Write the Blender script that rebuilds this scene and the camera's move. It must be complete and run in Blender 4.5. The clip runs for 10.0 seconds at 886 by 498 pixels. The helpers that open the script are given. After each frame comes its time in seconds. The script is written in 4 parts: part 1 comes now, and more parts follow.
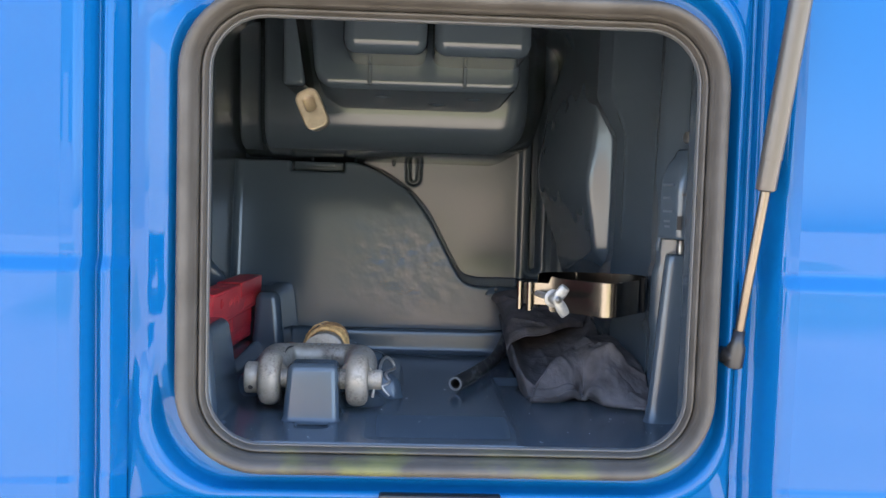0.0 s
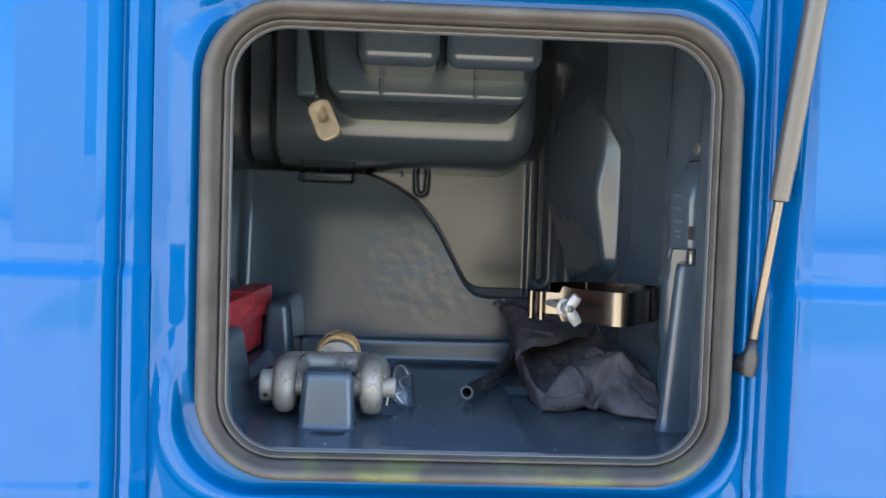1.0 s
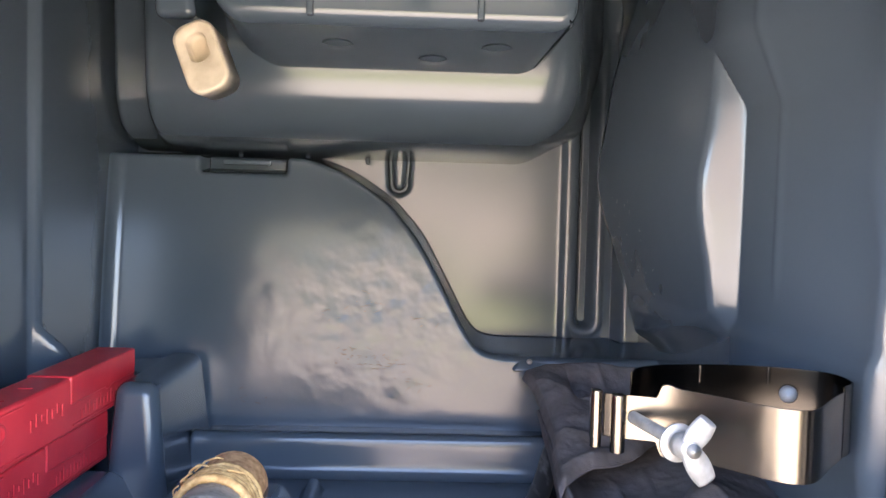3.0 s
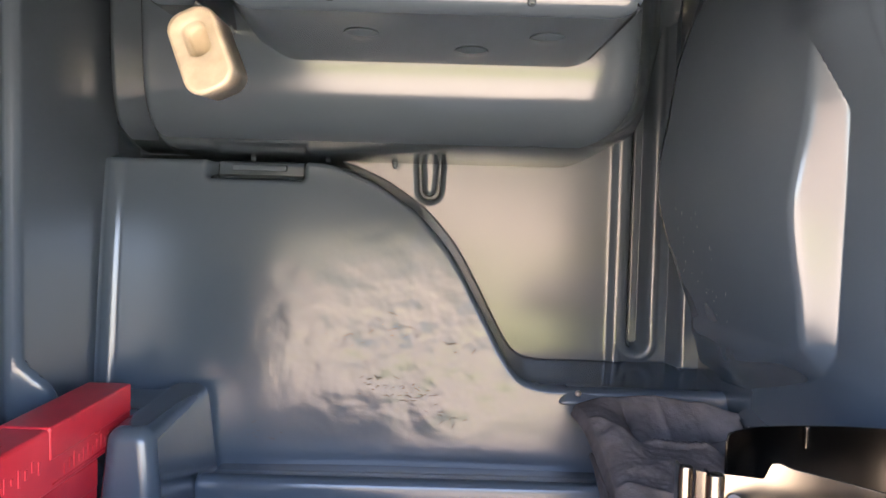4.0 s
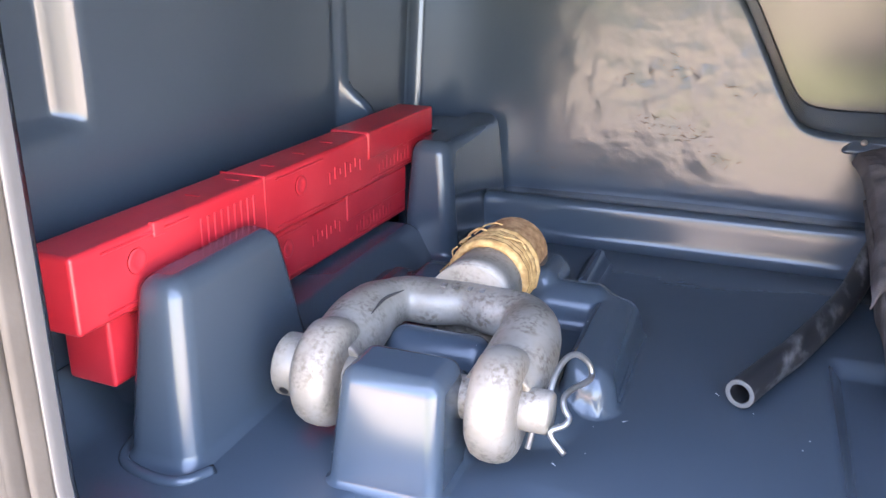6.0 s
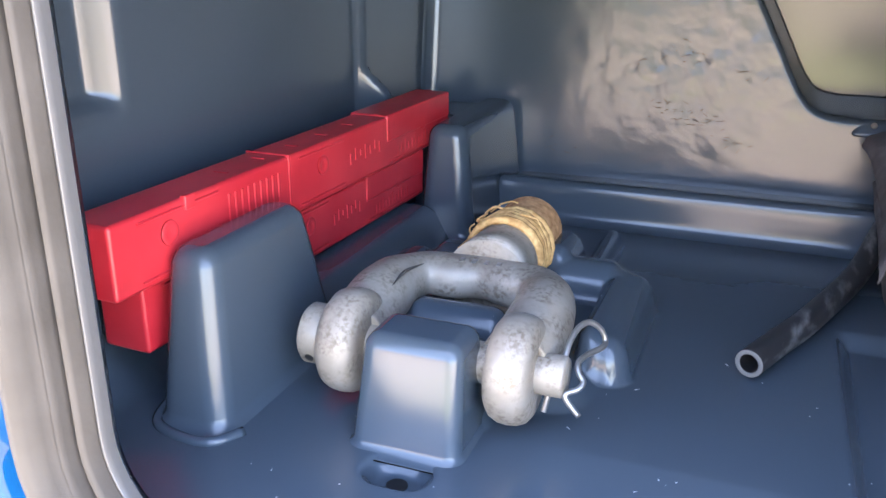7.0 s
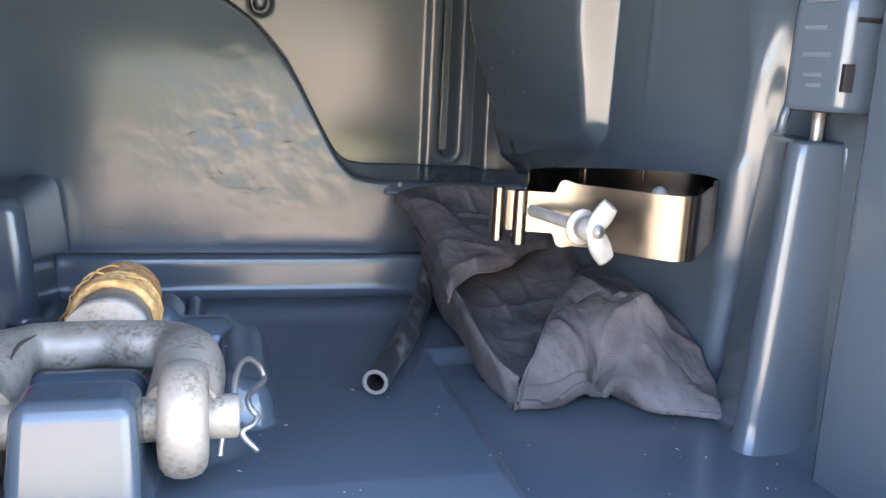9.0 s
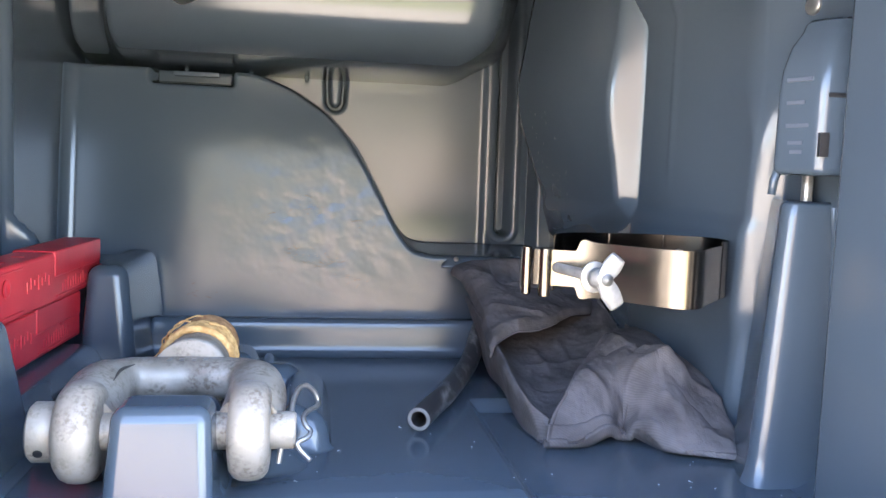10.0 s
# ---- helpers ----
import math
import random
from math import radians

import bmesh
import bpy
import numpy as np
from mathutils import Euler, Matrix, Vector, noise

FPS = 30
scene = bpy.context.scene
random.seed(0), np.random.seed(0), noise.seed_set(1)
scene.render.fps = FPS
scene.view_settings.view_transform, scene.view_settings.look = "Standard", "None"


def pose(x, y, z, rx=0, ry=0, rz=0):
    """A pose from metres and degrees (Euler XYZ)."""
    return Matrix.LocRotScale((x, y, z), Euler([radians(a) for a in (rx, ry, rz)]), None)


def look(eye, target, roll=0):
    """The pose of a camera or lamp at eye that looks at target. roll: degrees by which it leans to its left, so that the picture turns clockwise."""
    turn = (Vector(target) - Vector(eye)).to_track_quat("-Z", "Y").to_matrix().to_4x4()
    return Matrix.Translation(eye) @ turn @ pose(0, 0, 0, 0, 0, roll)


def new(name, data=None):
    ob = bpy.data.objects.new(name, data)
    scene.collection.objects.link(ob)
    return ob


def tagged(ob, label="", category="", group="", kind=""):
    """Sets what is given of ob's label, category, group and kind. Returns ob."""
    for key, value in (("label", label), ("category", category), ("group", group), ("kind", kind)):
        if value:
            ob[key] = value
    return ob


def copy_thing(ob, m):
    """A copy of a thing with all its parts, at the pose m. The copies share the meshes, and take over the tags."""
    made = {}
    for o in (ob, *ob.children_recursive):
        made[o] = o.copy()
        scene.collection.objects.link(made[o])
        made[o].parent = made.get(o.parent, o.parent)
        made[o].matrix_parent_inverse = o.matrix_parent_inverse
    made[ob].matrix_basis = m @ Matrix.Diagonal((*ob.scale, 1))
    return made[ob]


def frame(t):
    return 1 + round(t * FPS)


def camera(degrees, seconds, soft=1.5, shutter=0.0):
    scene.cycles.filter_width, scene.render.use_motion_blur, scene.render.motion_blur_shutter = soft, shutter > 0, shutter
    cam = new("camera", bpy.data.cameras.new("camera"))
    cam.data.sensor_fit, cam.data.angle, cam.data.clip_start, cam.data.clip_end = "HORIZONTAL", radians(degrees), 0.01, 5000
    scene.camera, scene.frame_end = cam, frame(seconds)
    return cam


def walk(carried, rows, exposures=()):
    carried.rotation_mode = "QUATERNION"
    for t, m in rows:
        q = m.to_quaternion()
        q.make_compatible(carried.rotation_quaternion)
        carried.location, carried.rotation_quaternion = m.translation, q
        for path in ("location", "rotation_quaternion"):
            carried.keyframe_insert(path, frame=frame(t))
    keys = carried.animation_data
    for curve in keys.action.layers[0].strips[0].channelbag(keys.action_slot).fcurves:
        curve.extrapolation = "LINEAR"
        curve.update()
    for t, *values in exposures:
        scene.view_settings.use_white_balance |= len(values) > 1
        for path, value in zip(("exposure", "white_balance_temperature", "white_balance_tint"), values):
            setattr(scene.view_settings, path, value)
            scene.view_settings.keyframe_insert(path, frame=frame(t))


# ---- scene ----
cam = camera(55.3, 10.0)
PATH = [
    (0, (-0.005, -0.066, 1.688), (0.068, 1.929, 1.57), 1.7),
    (0.5, (-0.017, -0.08, 1.681), (0.061, 1.916, 1.593), 1.9),
    (1, (-0.028, -0.076, 1.683), (0.054, 1.92, 1.596), 1.9),
    (1.5, (-0.032, -0.01, 1.676), (0.051, 1.986, 1.594), 1.9),
    (2, (0.019, 0.146, 1.662), (0.085, 2.143, 1.576), 1.7),
    (2.5, (0.057, 0.36, 1.655), (0.113, 2.357, 1.568), 1.6),
    (3, (0.021, 0.524, 1.702), (0.079, 2.521, 1.597), 1.6),
    (3.2, (0.003, 0.597, 1.722), (0.046, 2.593, 1.617), 1.6),
    (4.3, (0.009, 0.64, 1.725), (0.014, 2.632, 1.548), 1.6),
    (4.5, (0.004, 0.64, 1.726), (0.014, 2.617, 1.421), 1.8),
    (4.7, (0.005, 0.642, 1.723), (-0.005, 2.595, 1.294), 1.6),
    (5, (0.018, 0.647, 1.717), (-0.118, 2.553, 1.126), 1.3),
    (5.1, (0.014, 0.644, 1.715), (-0.163, 2.539, 1.1), 1.4),
    (5.5, (0.02, 0.623, 1.709), (-0.431, 2.459, 1.056), 0.7),
    (5.7, (0.032, 0.598, 1.705), (-0.552, 2.393, 1.044), 0.6),
    (6.8, (0.053, 0.555, 1.702), (-0.632, 2.305, 1.016), 0.5),
    (7, (0.05, 0.549, 1.697), (-0.624, 2.303, 1.012), 0.2),
    (7.5, (0.064, 0.526, 1.667), (-0.366, 2.357, 0.987), 1.1),
    (8, (0.039, 0.523, 1.672), (-0.012, 2.407, 1.003), 2.1),
    (8.5, (-0.003, 0.536, 1.669), (0.32, 2.424, 1.092), 2.9),
    (9, (-0.045, 0.515, 1.659), (0.449, 2.408, 1.245), 3.1),
    (9.5, (-0.058, 0.501, 1.653), (0.459, 2.394, 1.268), 3.0),
    (10, (-0.028, 0.414, 1.64), (0.27, 2.383, 1.451), 2.2),
]
walk(cam, [(t, look(eye, target, roll)) for t, eye, target, roll in PATH],
     [(0, 3.58, 6600, 13), (1.0, 3.49, 6400, 10), (1.5, 3.51, 6400, 10), (2.0, 3.60, 6100, 7), (2.5, 4.41, 6350, 20), (3.2, 4.95, 6900, 21),
      (4.5, 5.18, 7400, 25), (5.0, 5.14, 7450, 26), (5.5, 5.20, 7350, 25), (7.0, 4.78, 6950, 20), (8.0, 4.92, 7000, 18), (9.5, 4.90, 6950, 16), (10, 4.94, 6700, 17)])

# ---- world, sun ----
world = bpy.data.worlds.new("world")
scene.world = world
world.use_nodes = True
wn = world.node_tree
sky = wn.nodes.new("ShaderNodeTexSky")
sky.sky_type, sky.sun_disc = "NISHITA", False
sky.sun_elevation, sky.sun_rotation = radians(60), radians(20)
sky.air_density, sky.dust_density = 1.0, 1.8
wn.links.new(sky.outputs[0], wn.nodes["Background"].inputs[0])
wn.nodes["Background"].inputs[1].default_value = 0.14
sun = new("sun", bpy.data.lights.new("sun", "SUN"))
sun.data.energy, sun.data.angle, sun.data.color = 5.0, radians(0.6), (1.0, 0.94, 0.84)
sun.matrix_world = look((1.71, 4.70, 8.66), (0, 0, 0))


# ---- materials ----
def principled(name, color, rough, metal=0.0, coat=0.0, spec=0.5):
    m = bpy.data.materials.new(name)
    m.use_nodes = True
    b = m.node_tree.nodes["Principled BSDF"]
    b.inputs["Base Color"].default_value = (*color, 1)
    b.inputs["Roughness"].default_value = rough
    b.inputs["Metallic"].default_value = metal
    b.inputs["Coat Weight"].default_value = coat
    b.inputs["Coat Roughness"].default_value = 0.04
    b.inputs["Specular IOR Level"].default_value = spec
    return m


def noise_node(m, scale, detail=4.0, stretch=(1, 1, 1)):
    nt = m.node_tree
    tc = nt.nodes.new("ShaderNodeTexCoord")
    mp = nt.nodes.new("ShaderNodeMapping")
    mp.inputs["Scale"].default_value = stretch
    nz = nt.nodes.new("ShaderNodeTexNoise")
    nz.inputs["Scale"].default_value = scale
    nz.inputs["Detail"].default_value = detail
    nt.links.new(tc.outputs["Object"], mp.inputs[0])
    nt.links.new(mp.outputs[0], nz.inputs["Vector"])
    return nz.outputs["Fac"]


def ramp(m, fac, stops):
    r = m.node_tree.nodes.new("ShaderNodeValToRGB")
    el = r.color_ramp.elements
    while len(el) < len(stops):
        el.new(0.5)
    for e, (p, c) in zip(el, stops):
        e.position = p
        e.color = (*c, 1) if len(c) == 3 else c
    m.node_tree.links.new(fac, r.inputs[0])
    return r.outputs[0]


def grey(v):
    return (v, v, v)


def bsdf(m):
    return m.node_tree.nodes["Principled BSDF"]


def vary(m, scale, a, b, lo=0.35, hi=0.65, stretch=(1, 1, 1), detail=6):
    """Base colour between a and b by noise."""
    m.node_tree.links.new(ramp(m, noise_node(m, scale, detail, stretch), [(lo, a), (hi, b)]), bsdf(m).inputs["Base Color"])


def vary_rough(m, scale, a, b, lo=0.35, hi=0.65, stretch=(1, 1, 1)):
    m.node_tree.links.new(ramp(m, noise_node(m, scale, 5, stretch), [(lo, grey(a)), (hi, grey(b))]), bsdf(m).inputs["Roughness"])


def bump(m, layers, strength=1.0):
    """Relief from (scale, height in metres, stretch) layers of noise."""
    nt = m.node_tree
    last = None
    for scale, height, stretch in layers:
        bn = nt.nodes.new("ShaderNodeBump")
        bn.inputs["Strength"].default_value = strength
        bn.inputs["Distance"].default_value = height
        nt.links.new(noise_node(m, scale, 4, stretch), bn.inputs["Height"])
        if last:
            nt.links.new(last, bn.inputs["Normal"])
        last = bn.outputs[0]
    nt.links.new(last, bsdf(m).inputs["Normal"])


ONE = (1, 1, 1)
liner = principled("moulded_plastic", (0.06, 0.062, 0.068), 0.17, spec=0.5)
vary(liner, 6, (0.041, 0.057, 0.073), (0.050, 0.067, 0.085), 0.2, 0.8, ONE, 1)
vary_rough(liner, 7, 0.15, 0.25, 0.3, 0.7)
bump(liner, [(30, 0.0003, ONE)], 0.25)
blue = principled("blue_paint", (0.008, 0.22, 0.66), 0.35, 0.0, 0.47, 0.0)
bsdf(blue).inputs["Coat IOR"].default_value = 1.5
bsdf(blue).inputs["Coat Roughness"].default_value = 0.025
vary(blue, 3, (0.0, 0.061, 0.186), (0.0003, 0.068, 0.203), 0.2, 0.8, ONE, 1)
bump(blue, [(4, 0.0016, ONE)], 0.5)
rubber = principled("seal_rubber", (0.05, 0.046, 0.042), 0.58, spec=0.28)
vary(rubber, 25, (0.042, 0.037, 0.031), (0.060, 0.054, 0.047))
bump(rubber, [(400, 0.0002, ONE)], 0.5)
nt = rubber.node_tree
geo = nt.nodes.new("ShaderNodeNewGeometry")
sep = nt.nodes.new("ShaderNodeSeparateXYZ")
nt.links.new(geo.outputs["Position"], sep.inputs[0])
low = nt.nodes.new("ShaderNodeMapRange")
low.inputs["From Min"].default_value, low.inputs["From Max"].default_value = 1.436, 1.412
nt.links.new(sep.outputs["Z"], low.inputs["Value"])
mul = nt.nodes.new("ShaderNodeMath")
mul.operation = "MULTIPLY"
nt.links.new(low.outputs[0], mul.inputs[0])
nt.links.new(ramp(rubber, noise_node(rubber, 14, 5), [(0.48, grey(0.0)), (0.70, grey(0.8))]), mul.inputs[1])
mix = nt.nodes.new("ShaderNodeMix")
mix.data_type = "RGBA"
nt.links.new(mul.outputs[0], mix.inputs["Factor"])
nt.links.new(bsdf(rubber).inputs["Base Color"].links[0].from_socket, mix.inputs["A"])
mix.inputs["B"].default_value = (0.12, 0.128, 0.025, 1)
nt.links.new(mix.outputs["Result"], bsdf(rubber).inputs["Base Color"])
black = principled("black_plastic", (0.010, 0.010, 0.011), 0.45)
lip = principled("liner_edge", (0.075, 0.075, 0.075), 0.4)
red = principled("red_plastic", (0.62, 0.02, 0.03), 0.36)
vary(red, 20, (0.43, 0.016, 0.026), (0.52, 0.03, 0.04))
beige = principled("beige_plastic", (0.55, 0.47, 0.33), 0.5)
vary(beige, 60, (0.40, 0.335, 0.25), (0.50, 0.435, 0.335))
steel = principled("galvanised_steel", (0.3, 0.28, 0.26), 0.5, 0.3)
vary(steel, 30, (0.225, 0.197, 0.163), (0.318, 0.284, 0.243), 0.35, 0.6)
nt = steel.node_tree
mix = nt.nodes.new("ShaderNodeMix")
mix.data_type, mix.blend_type = "RGBA", "MULTIPLY"
nt.links.new(bsdf(steel).inputs["Base Color"].links[0].from_socket, mix.inputs["A"])
nt.links.new(ramp(steel, noise_node(steel, 330, 8), [(0.36, (0.50, 0.45, 0.40)), (0.56, (1, 1, 1))]), mix.inputs["B"])
nt.links.new(ramp(steel, noise_node(steel, 55, 3), [(0.42, grey(0.05)), (0.64, grey(0.95))]), mix.inputs["Factor"])
nt.links.new(mix.outputs["Result"], bsdf(steel).inputs["Base Color"])
vary_rough(steel, 40, 0.48, 0.64)
bump(steel, [(300, 0.0004, ONE), (60, 0.0008, ONE)], 0.6)
zinc = principled("bright_zinc", (0.6, 0.6, 0.59), 0.36, 0.75)
vary(zinc, 90, (0.20, 0.196, 0.188), (0.29, 0.285, 0.275))
bolt_m = principled("pale_zinc", (0.4, 0.4, 0.39), 0.42, 0.35)
vary(bolt_m, 120, (0.22, 0.216, 0.205), (0.32, 0.315, 0.30))
rust = principled("rusty_thread", (0.30, 0.14, 0.06), 0.7, 0.0)
vary(rust, 150, (0.34, 0.16, 0.065), (0.62, 0.35, 0.17))
cord_m = principled("jute_cord", (0.55, 0.34, 0.12), 0.85)
vary(cord_m, 200, (0.40, 0.21, 0.07), (0.68, 0.42, 0.17))
band_m = principled("passivated_band", (0.25, 0.2, 0.15), 0.26, 1.0)
vary(band_m, 12, (0.125, 0.108, 0.088), (0.185, 0.164, 0.138))
# band metal darkened in its colour for the dim reflections inside the clamp
bracket_m = principled("darkened_band", (0.03, 0.028, 0.026), 0.24, 1.0)
vary(bracket_m, 14, (0.030, 0.027, 0.024), (0.050, 0.045, 0.040))
cloth_m = principled("charcoal_cloth", (0.05, 0.048, 0.052), 0.9, 0, 0, 0.2)
vary(cloth_m, 30, (0.053, 0.048, 0.050), (0.120, 0.110, 0.113), 0.3, 0.72)
bump(cloth_m, [(900, 0.0004, ONE), (150, 0.0008, ONE), (48, 0.0012, ONE)], 0.8)
nt = cloth_m.node_tree
tc = nt.nodes.new("ShaderNodeTexCoord")
wave = nt.nodes.new("ShaderNodeTexWave")
wave.bands_direction = "DIAGONAL"
wave.inputs["Scale"].default_value, wave.inputs["Distortion"].default_value = 210, 1.5
wave.inputs["Detail"].default_value, wave.inputs["Detail Scale"].default_value = 1, 0.4
nt.links.new(tc.outputs["Object"], wave.inputs["Vector"])
mix = nt.nodes.new("ShaderNodeMix")
mix.data_type, mix.blend_type = "RGBA", "MULTIPLY"
mix.inputs["Factor"].default_value = 1.0
nt.links.new(bsdf(cloth_m).inputs["Base Color"].links[0].from_socket, mix.inputs["A"])
nt.links.new(ramp(cloth_m, wave.outputs["Fac"], [(0.1, grey(0.88)), (0.8, grey(1.05))]), mix.inputs["B"])
nt.links.new(mix.outputs["Result"], bsdf(cloth_m).inputs["Base Color"])
hose_m = principled("rubber_hose", (0.03, 0.03, 0.032), 0.55)
vary(hose_m, 60, (0.016, 0.016, 0.018), (0.16, 0.16, 0.16), 0.52, 0.72, (1.6, 0.35, 1.6))
hose_cut = principled("hose_cut", (0.09, 0.09, 0.09), 0.7)
strut_m = principled("strut_cylinder", (0.065, 0.060, 0.055), 0.35, 0.4)
vary(strut_m, 40, (0.052, 0.048, 0.043), (0.078, 0.072, 0.066), 0.3, 0.7, (1, 1, 0.1))
rod_m = principled("strut_rod", (0.19, 0.15, 0.11), 0.35, 0.9)
vary(rod_m, 60, (0.115, 0.095, 0.074), (0.165, 0.138, 0.11), 0.3, 0.7, (1, 1, 0.15))
concrete = principled("yard_ground", (0.30, 0.28, 0.22), 0.9)
nt = concrete.node_tree
geo = nt.nodes.new("ShaderNodeNewGeometry")
sep = nt.nodes.new("ShaderNodeSeparateXYZ")
nt.links.new(geo.outputs["Position"], sep.inputs[0])
mix = nt.nodes.new("ShaderNodeMix")
mix.data_type = "RGBA"
# unseen lawn, its bounds set to tint reflections in the plastic green
lawn = None
for axis, a, b in (("Y", -8.0, -9.5), ("Y", -27.0, -26.0), ("X", -4.4, -3.8), ("X", 12.0, 11.0)):
    side = nt.nodes.new("ShaderNodeMapRange")
    side.inputs["From Min"].default_value, side.inputs["From Max"].default_value = a, b
    nt.links.new(sep.outputs[axis], side.inputs["Value"])
    if lawn is None:
        lawn = side.outputs[0]
    else:
        both = nt.nodes.new("ShaderNodeMath")
        both.operation = "MULTIPLY"
        nt.links.new(lawn, both.inputs[0])
        nt.links.new(side.outputs[0], both.inputs[1])
        lawn = both.outputs[0]
nt.links.new(lawn, mix.inputs["Factor"])
nt.links.new(ramp(concrete, noise_node(concrete, 0.8, 6), [(0.3, (0.28, 0.252, 0.209)), (0.7, (0.345, 0.312, 0.263))]), mix.inputs["A"])
nt.links.new(ramp(concrete, noise_node(concrete, 1.5, 6), [(0.3, (0.13, 0.15, 0.045)), (0.7, (0.20, 0.215, 0.085))]), mix.inputs["B"])
nt.links.new(mix.outputs["Result"], bsdf(concrete).inputs["Base Color"])
far_m = principled("pale_backdrop", (0.55, 0.47, 0.36), 0.8)
vary(far_m, 0.3, (0.25, 0.213, 0.182), (0.31, 0.268, 0.233), 0.2, 0.8, ONE, 3)
leaf_m = principled("unseen_foliage", (0.06, 0.10, 0.03), 0.8)
vary(leaf_m, 3, (0.045, 0.050, 0.028), (0.095, 0.098, 0.062))
trailer_m = principled("reflector_white", (0.78, 0.78, 0.76), 0.5)
vary(trailer_m, 1.5, (0.72, 0.72, 0.70), (0.82, 0.82, 0.80))
fleck_m = principled("pale_dust", (0.34, 0.34, 0.34), 0.8)
scuff_m = principled("dark_scuff", (0.05, 0.046, 0.044), 0.8, 0, 0, 0.2)
print_m = principled("pale_print", (0.068, 0.080, 0.103), 0.4)


# ---- mesh helpers ----
def finish(ob, mat, smooth=True):
    ob.data.materials.append(mat)
    if smooth:
        for p in ob.data.polygons:
            p.use_smooth = True
    return ob


def part(name, bm, mat, parent=None, label="", smooth=True):
    me = bpy.data.meshes.new(name)
    bmesh.ops.recalc_face_normals(bm, faces=bm.faces)
    bm.to_mesh(me)
    bm.free()
    ob = new(name, me)
    ob.parent = parent
    finish(ob, mat, smooth)
    if smooth:
        w = ob.modifiers.new("normals", "WEIGHTED_NORMAL")
        w.weight, w.keep_sharp = 60, True
    if label:
        tagged(ob, label)
    return ob


def thing(name, label, category, group=""):
    return tagged(new(name), label, category, group)


def sheet(name, fn, us, vs, mat, parent=None, thick=0.0, flip=False, close_u=False):
    """A smooth surface fn(u, v) over two rows of parameters."""
    nu, nv = len(us), len(vs)
    co = [fn(u, v) for u in us for v in vs]
    fs = []
    for i in range(nu if close_u else nu - 1):
        for j in range(nv - 1):
            k = (i + 1) % nu
            q = (i * nv + j, k * nv + j, k * nv + j + 1, i * nv + j + 1)
            fs.append(q[::-1] if flip else q)
    me = bpy.data.meshes.new(name)
    me.from_pydata(co, [], fs)
    ob = new(name, me)
    ob.parent = parent
    finish(ob, mat)
    if thick:
        s = ob.modifiers.new("thickness", "SOLIDIFY")
        s.thickness, s.offset = thick, -1
    return ob


def arange(a, b, step):
    n = max(2, int(round((b - a) / step)) + 1)
    return [a + (b - a) * i / (n - 1) for i in range(n)]


def sm(a, b, x):
    t = min(1.0, max(0.0, (x - a) / (b - a)))
    return t * t * (3 - 2 * t)


def flank(t, w=0.18):
    """A straight rise from 0 to 1 with rounded ends."""
    t, k = min(1.0, max(0.0, t)), 1 / (1 - w)
    return k * t * t / (2 * w) if t < w else 1 - k * (1 - t) ** 2 / (2 * w) if t > 1 - w else k * (t - w / 2)


def boxd(x, y, x0, x1, y0, y1, r):
    """Signed distance to a rounded rectangle, negative inside."""
    dx = abs(x - (x0 + x1) / 2) - (x1 - x0) / 2 + r
    dy = abs(y - (y0 + y1) / 2) - (y1 - y0) / 2 + r
    return math.hypot(max(dx, 0), max(dy, 0)) + min(max(dx, dy), 0) - r


def lump(x, y, x0, x1, y0, y1, r, h, w):
    """A soft raised pad of height h whose flank is w wide."""
    return h * (1 - sm(-w, 0, boxd(x, y, x0, x1, y0, y1, r)))


def pillow(x, y, x0, x1, y0, y1, r, h, w):
    """A raised pad of height h with steep sides and a top rounded over a width w."""
    q = min(1.0, max(0.0, -boxd(x, y, x0, x1, y0, y1, r) / w))
    return h * math.sqrt(q * (2 - q)) * sm(0.0, 0.12, q)


def fillet(d, r):
    """Rise of a rounded inside corner of radius r at distance d from the wall."""
    return 0.0 if d >= r else r - math.sqrt(max(0.0, r * r - (r - max(d, 0)) ** 2))


def box_bm(x0, x1, y0, y1, z0, z1, bevel=0.002, seg=2, top=(0, 0, 0, 0)):
    """A bevelled box; top draws in the upper x0, x1, y0, y1 sides."""
    bm = bmesh.new()
    lo = [(x0, y0, z0), (x1, y0, z0), (x1, y1, z0), (x0, y1, z0)]
    a, b, c, d = top
    hi = [(x0 + a, y0 + c, z1), (x1 - b, y0 + c, z1), (x1 - b, y1 - d, z1), (x0 + a, y1 - d, z1)]
    v = [bm.verts.new(p) for p in lo + hi]
    for f in ((3, 2, 1, 0), (4, 5, 6, 7), (0, 1, 5, 4), (1, 2, 6, 5), (2, 3, 7, 6), (3, 0, 4, 7)):
        bm.faces.new([v[i] for i in f])
    if bevel:
        bmesh.ops.bevel(bm, geom=list(bm.edges), offset=bevel, segments=seg, profile=0.5, affect="EDGES")
    return bm


def smooth_path(pts, n=8):
    """A Catmull-Rom line through pts."""
    out = []
    p = [Vector(q) for q in pts]
    p = [2 * p[0] - p[1]] + p + [2 * p[-1] - p[-2]]
    for i in range(1, len(p) - 2):
        for k in range(n):
            t = k / n
            a, b, c, d = p[i - 1], p[i], p[i + 1], p[i + 2]
            out.append(0.5 * (2 * b + (c - a) * t + (2 * a - 5 * b + 4 * c - d) * t * t + (3 * b - a - 3 * c + d) * t ** 3))
    out.append(p[-2])
    return out


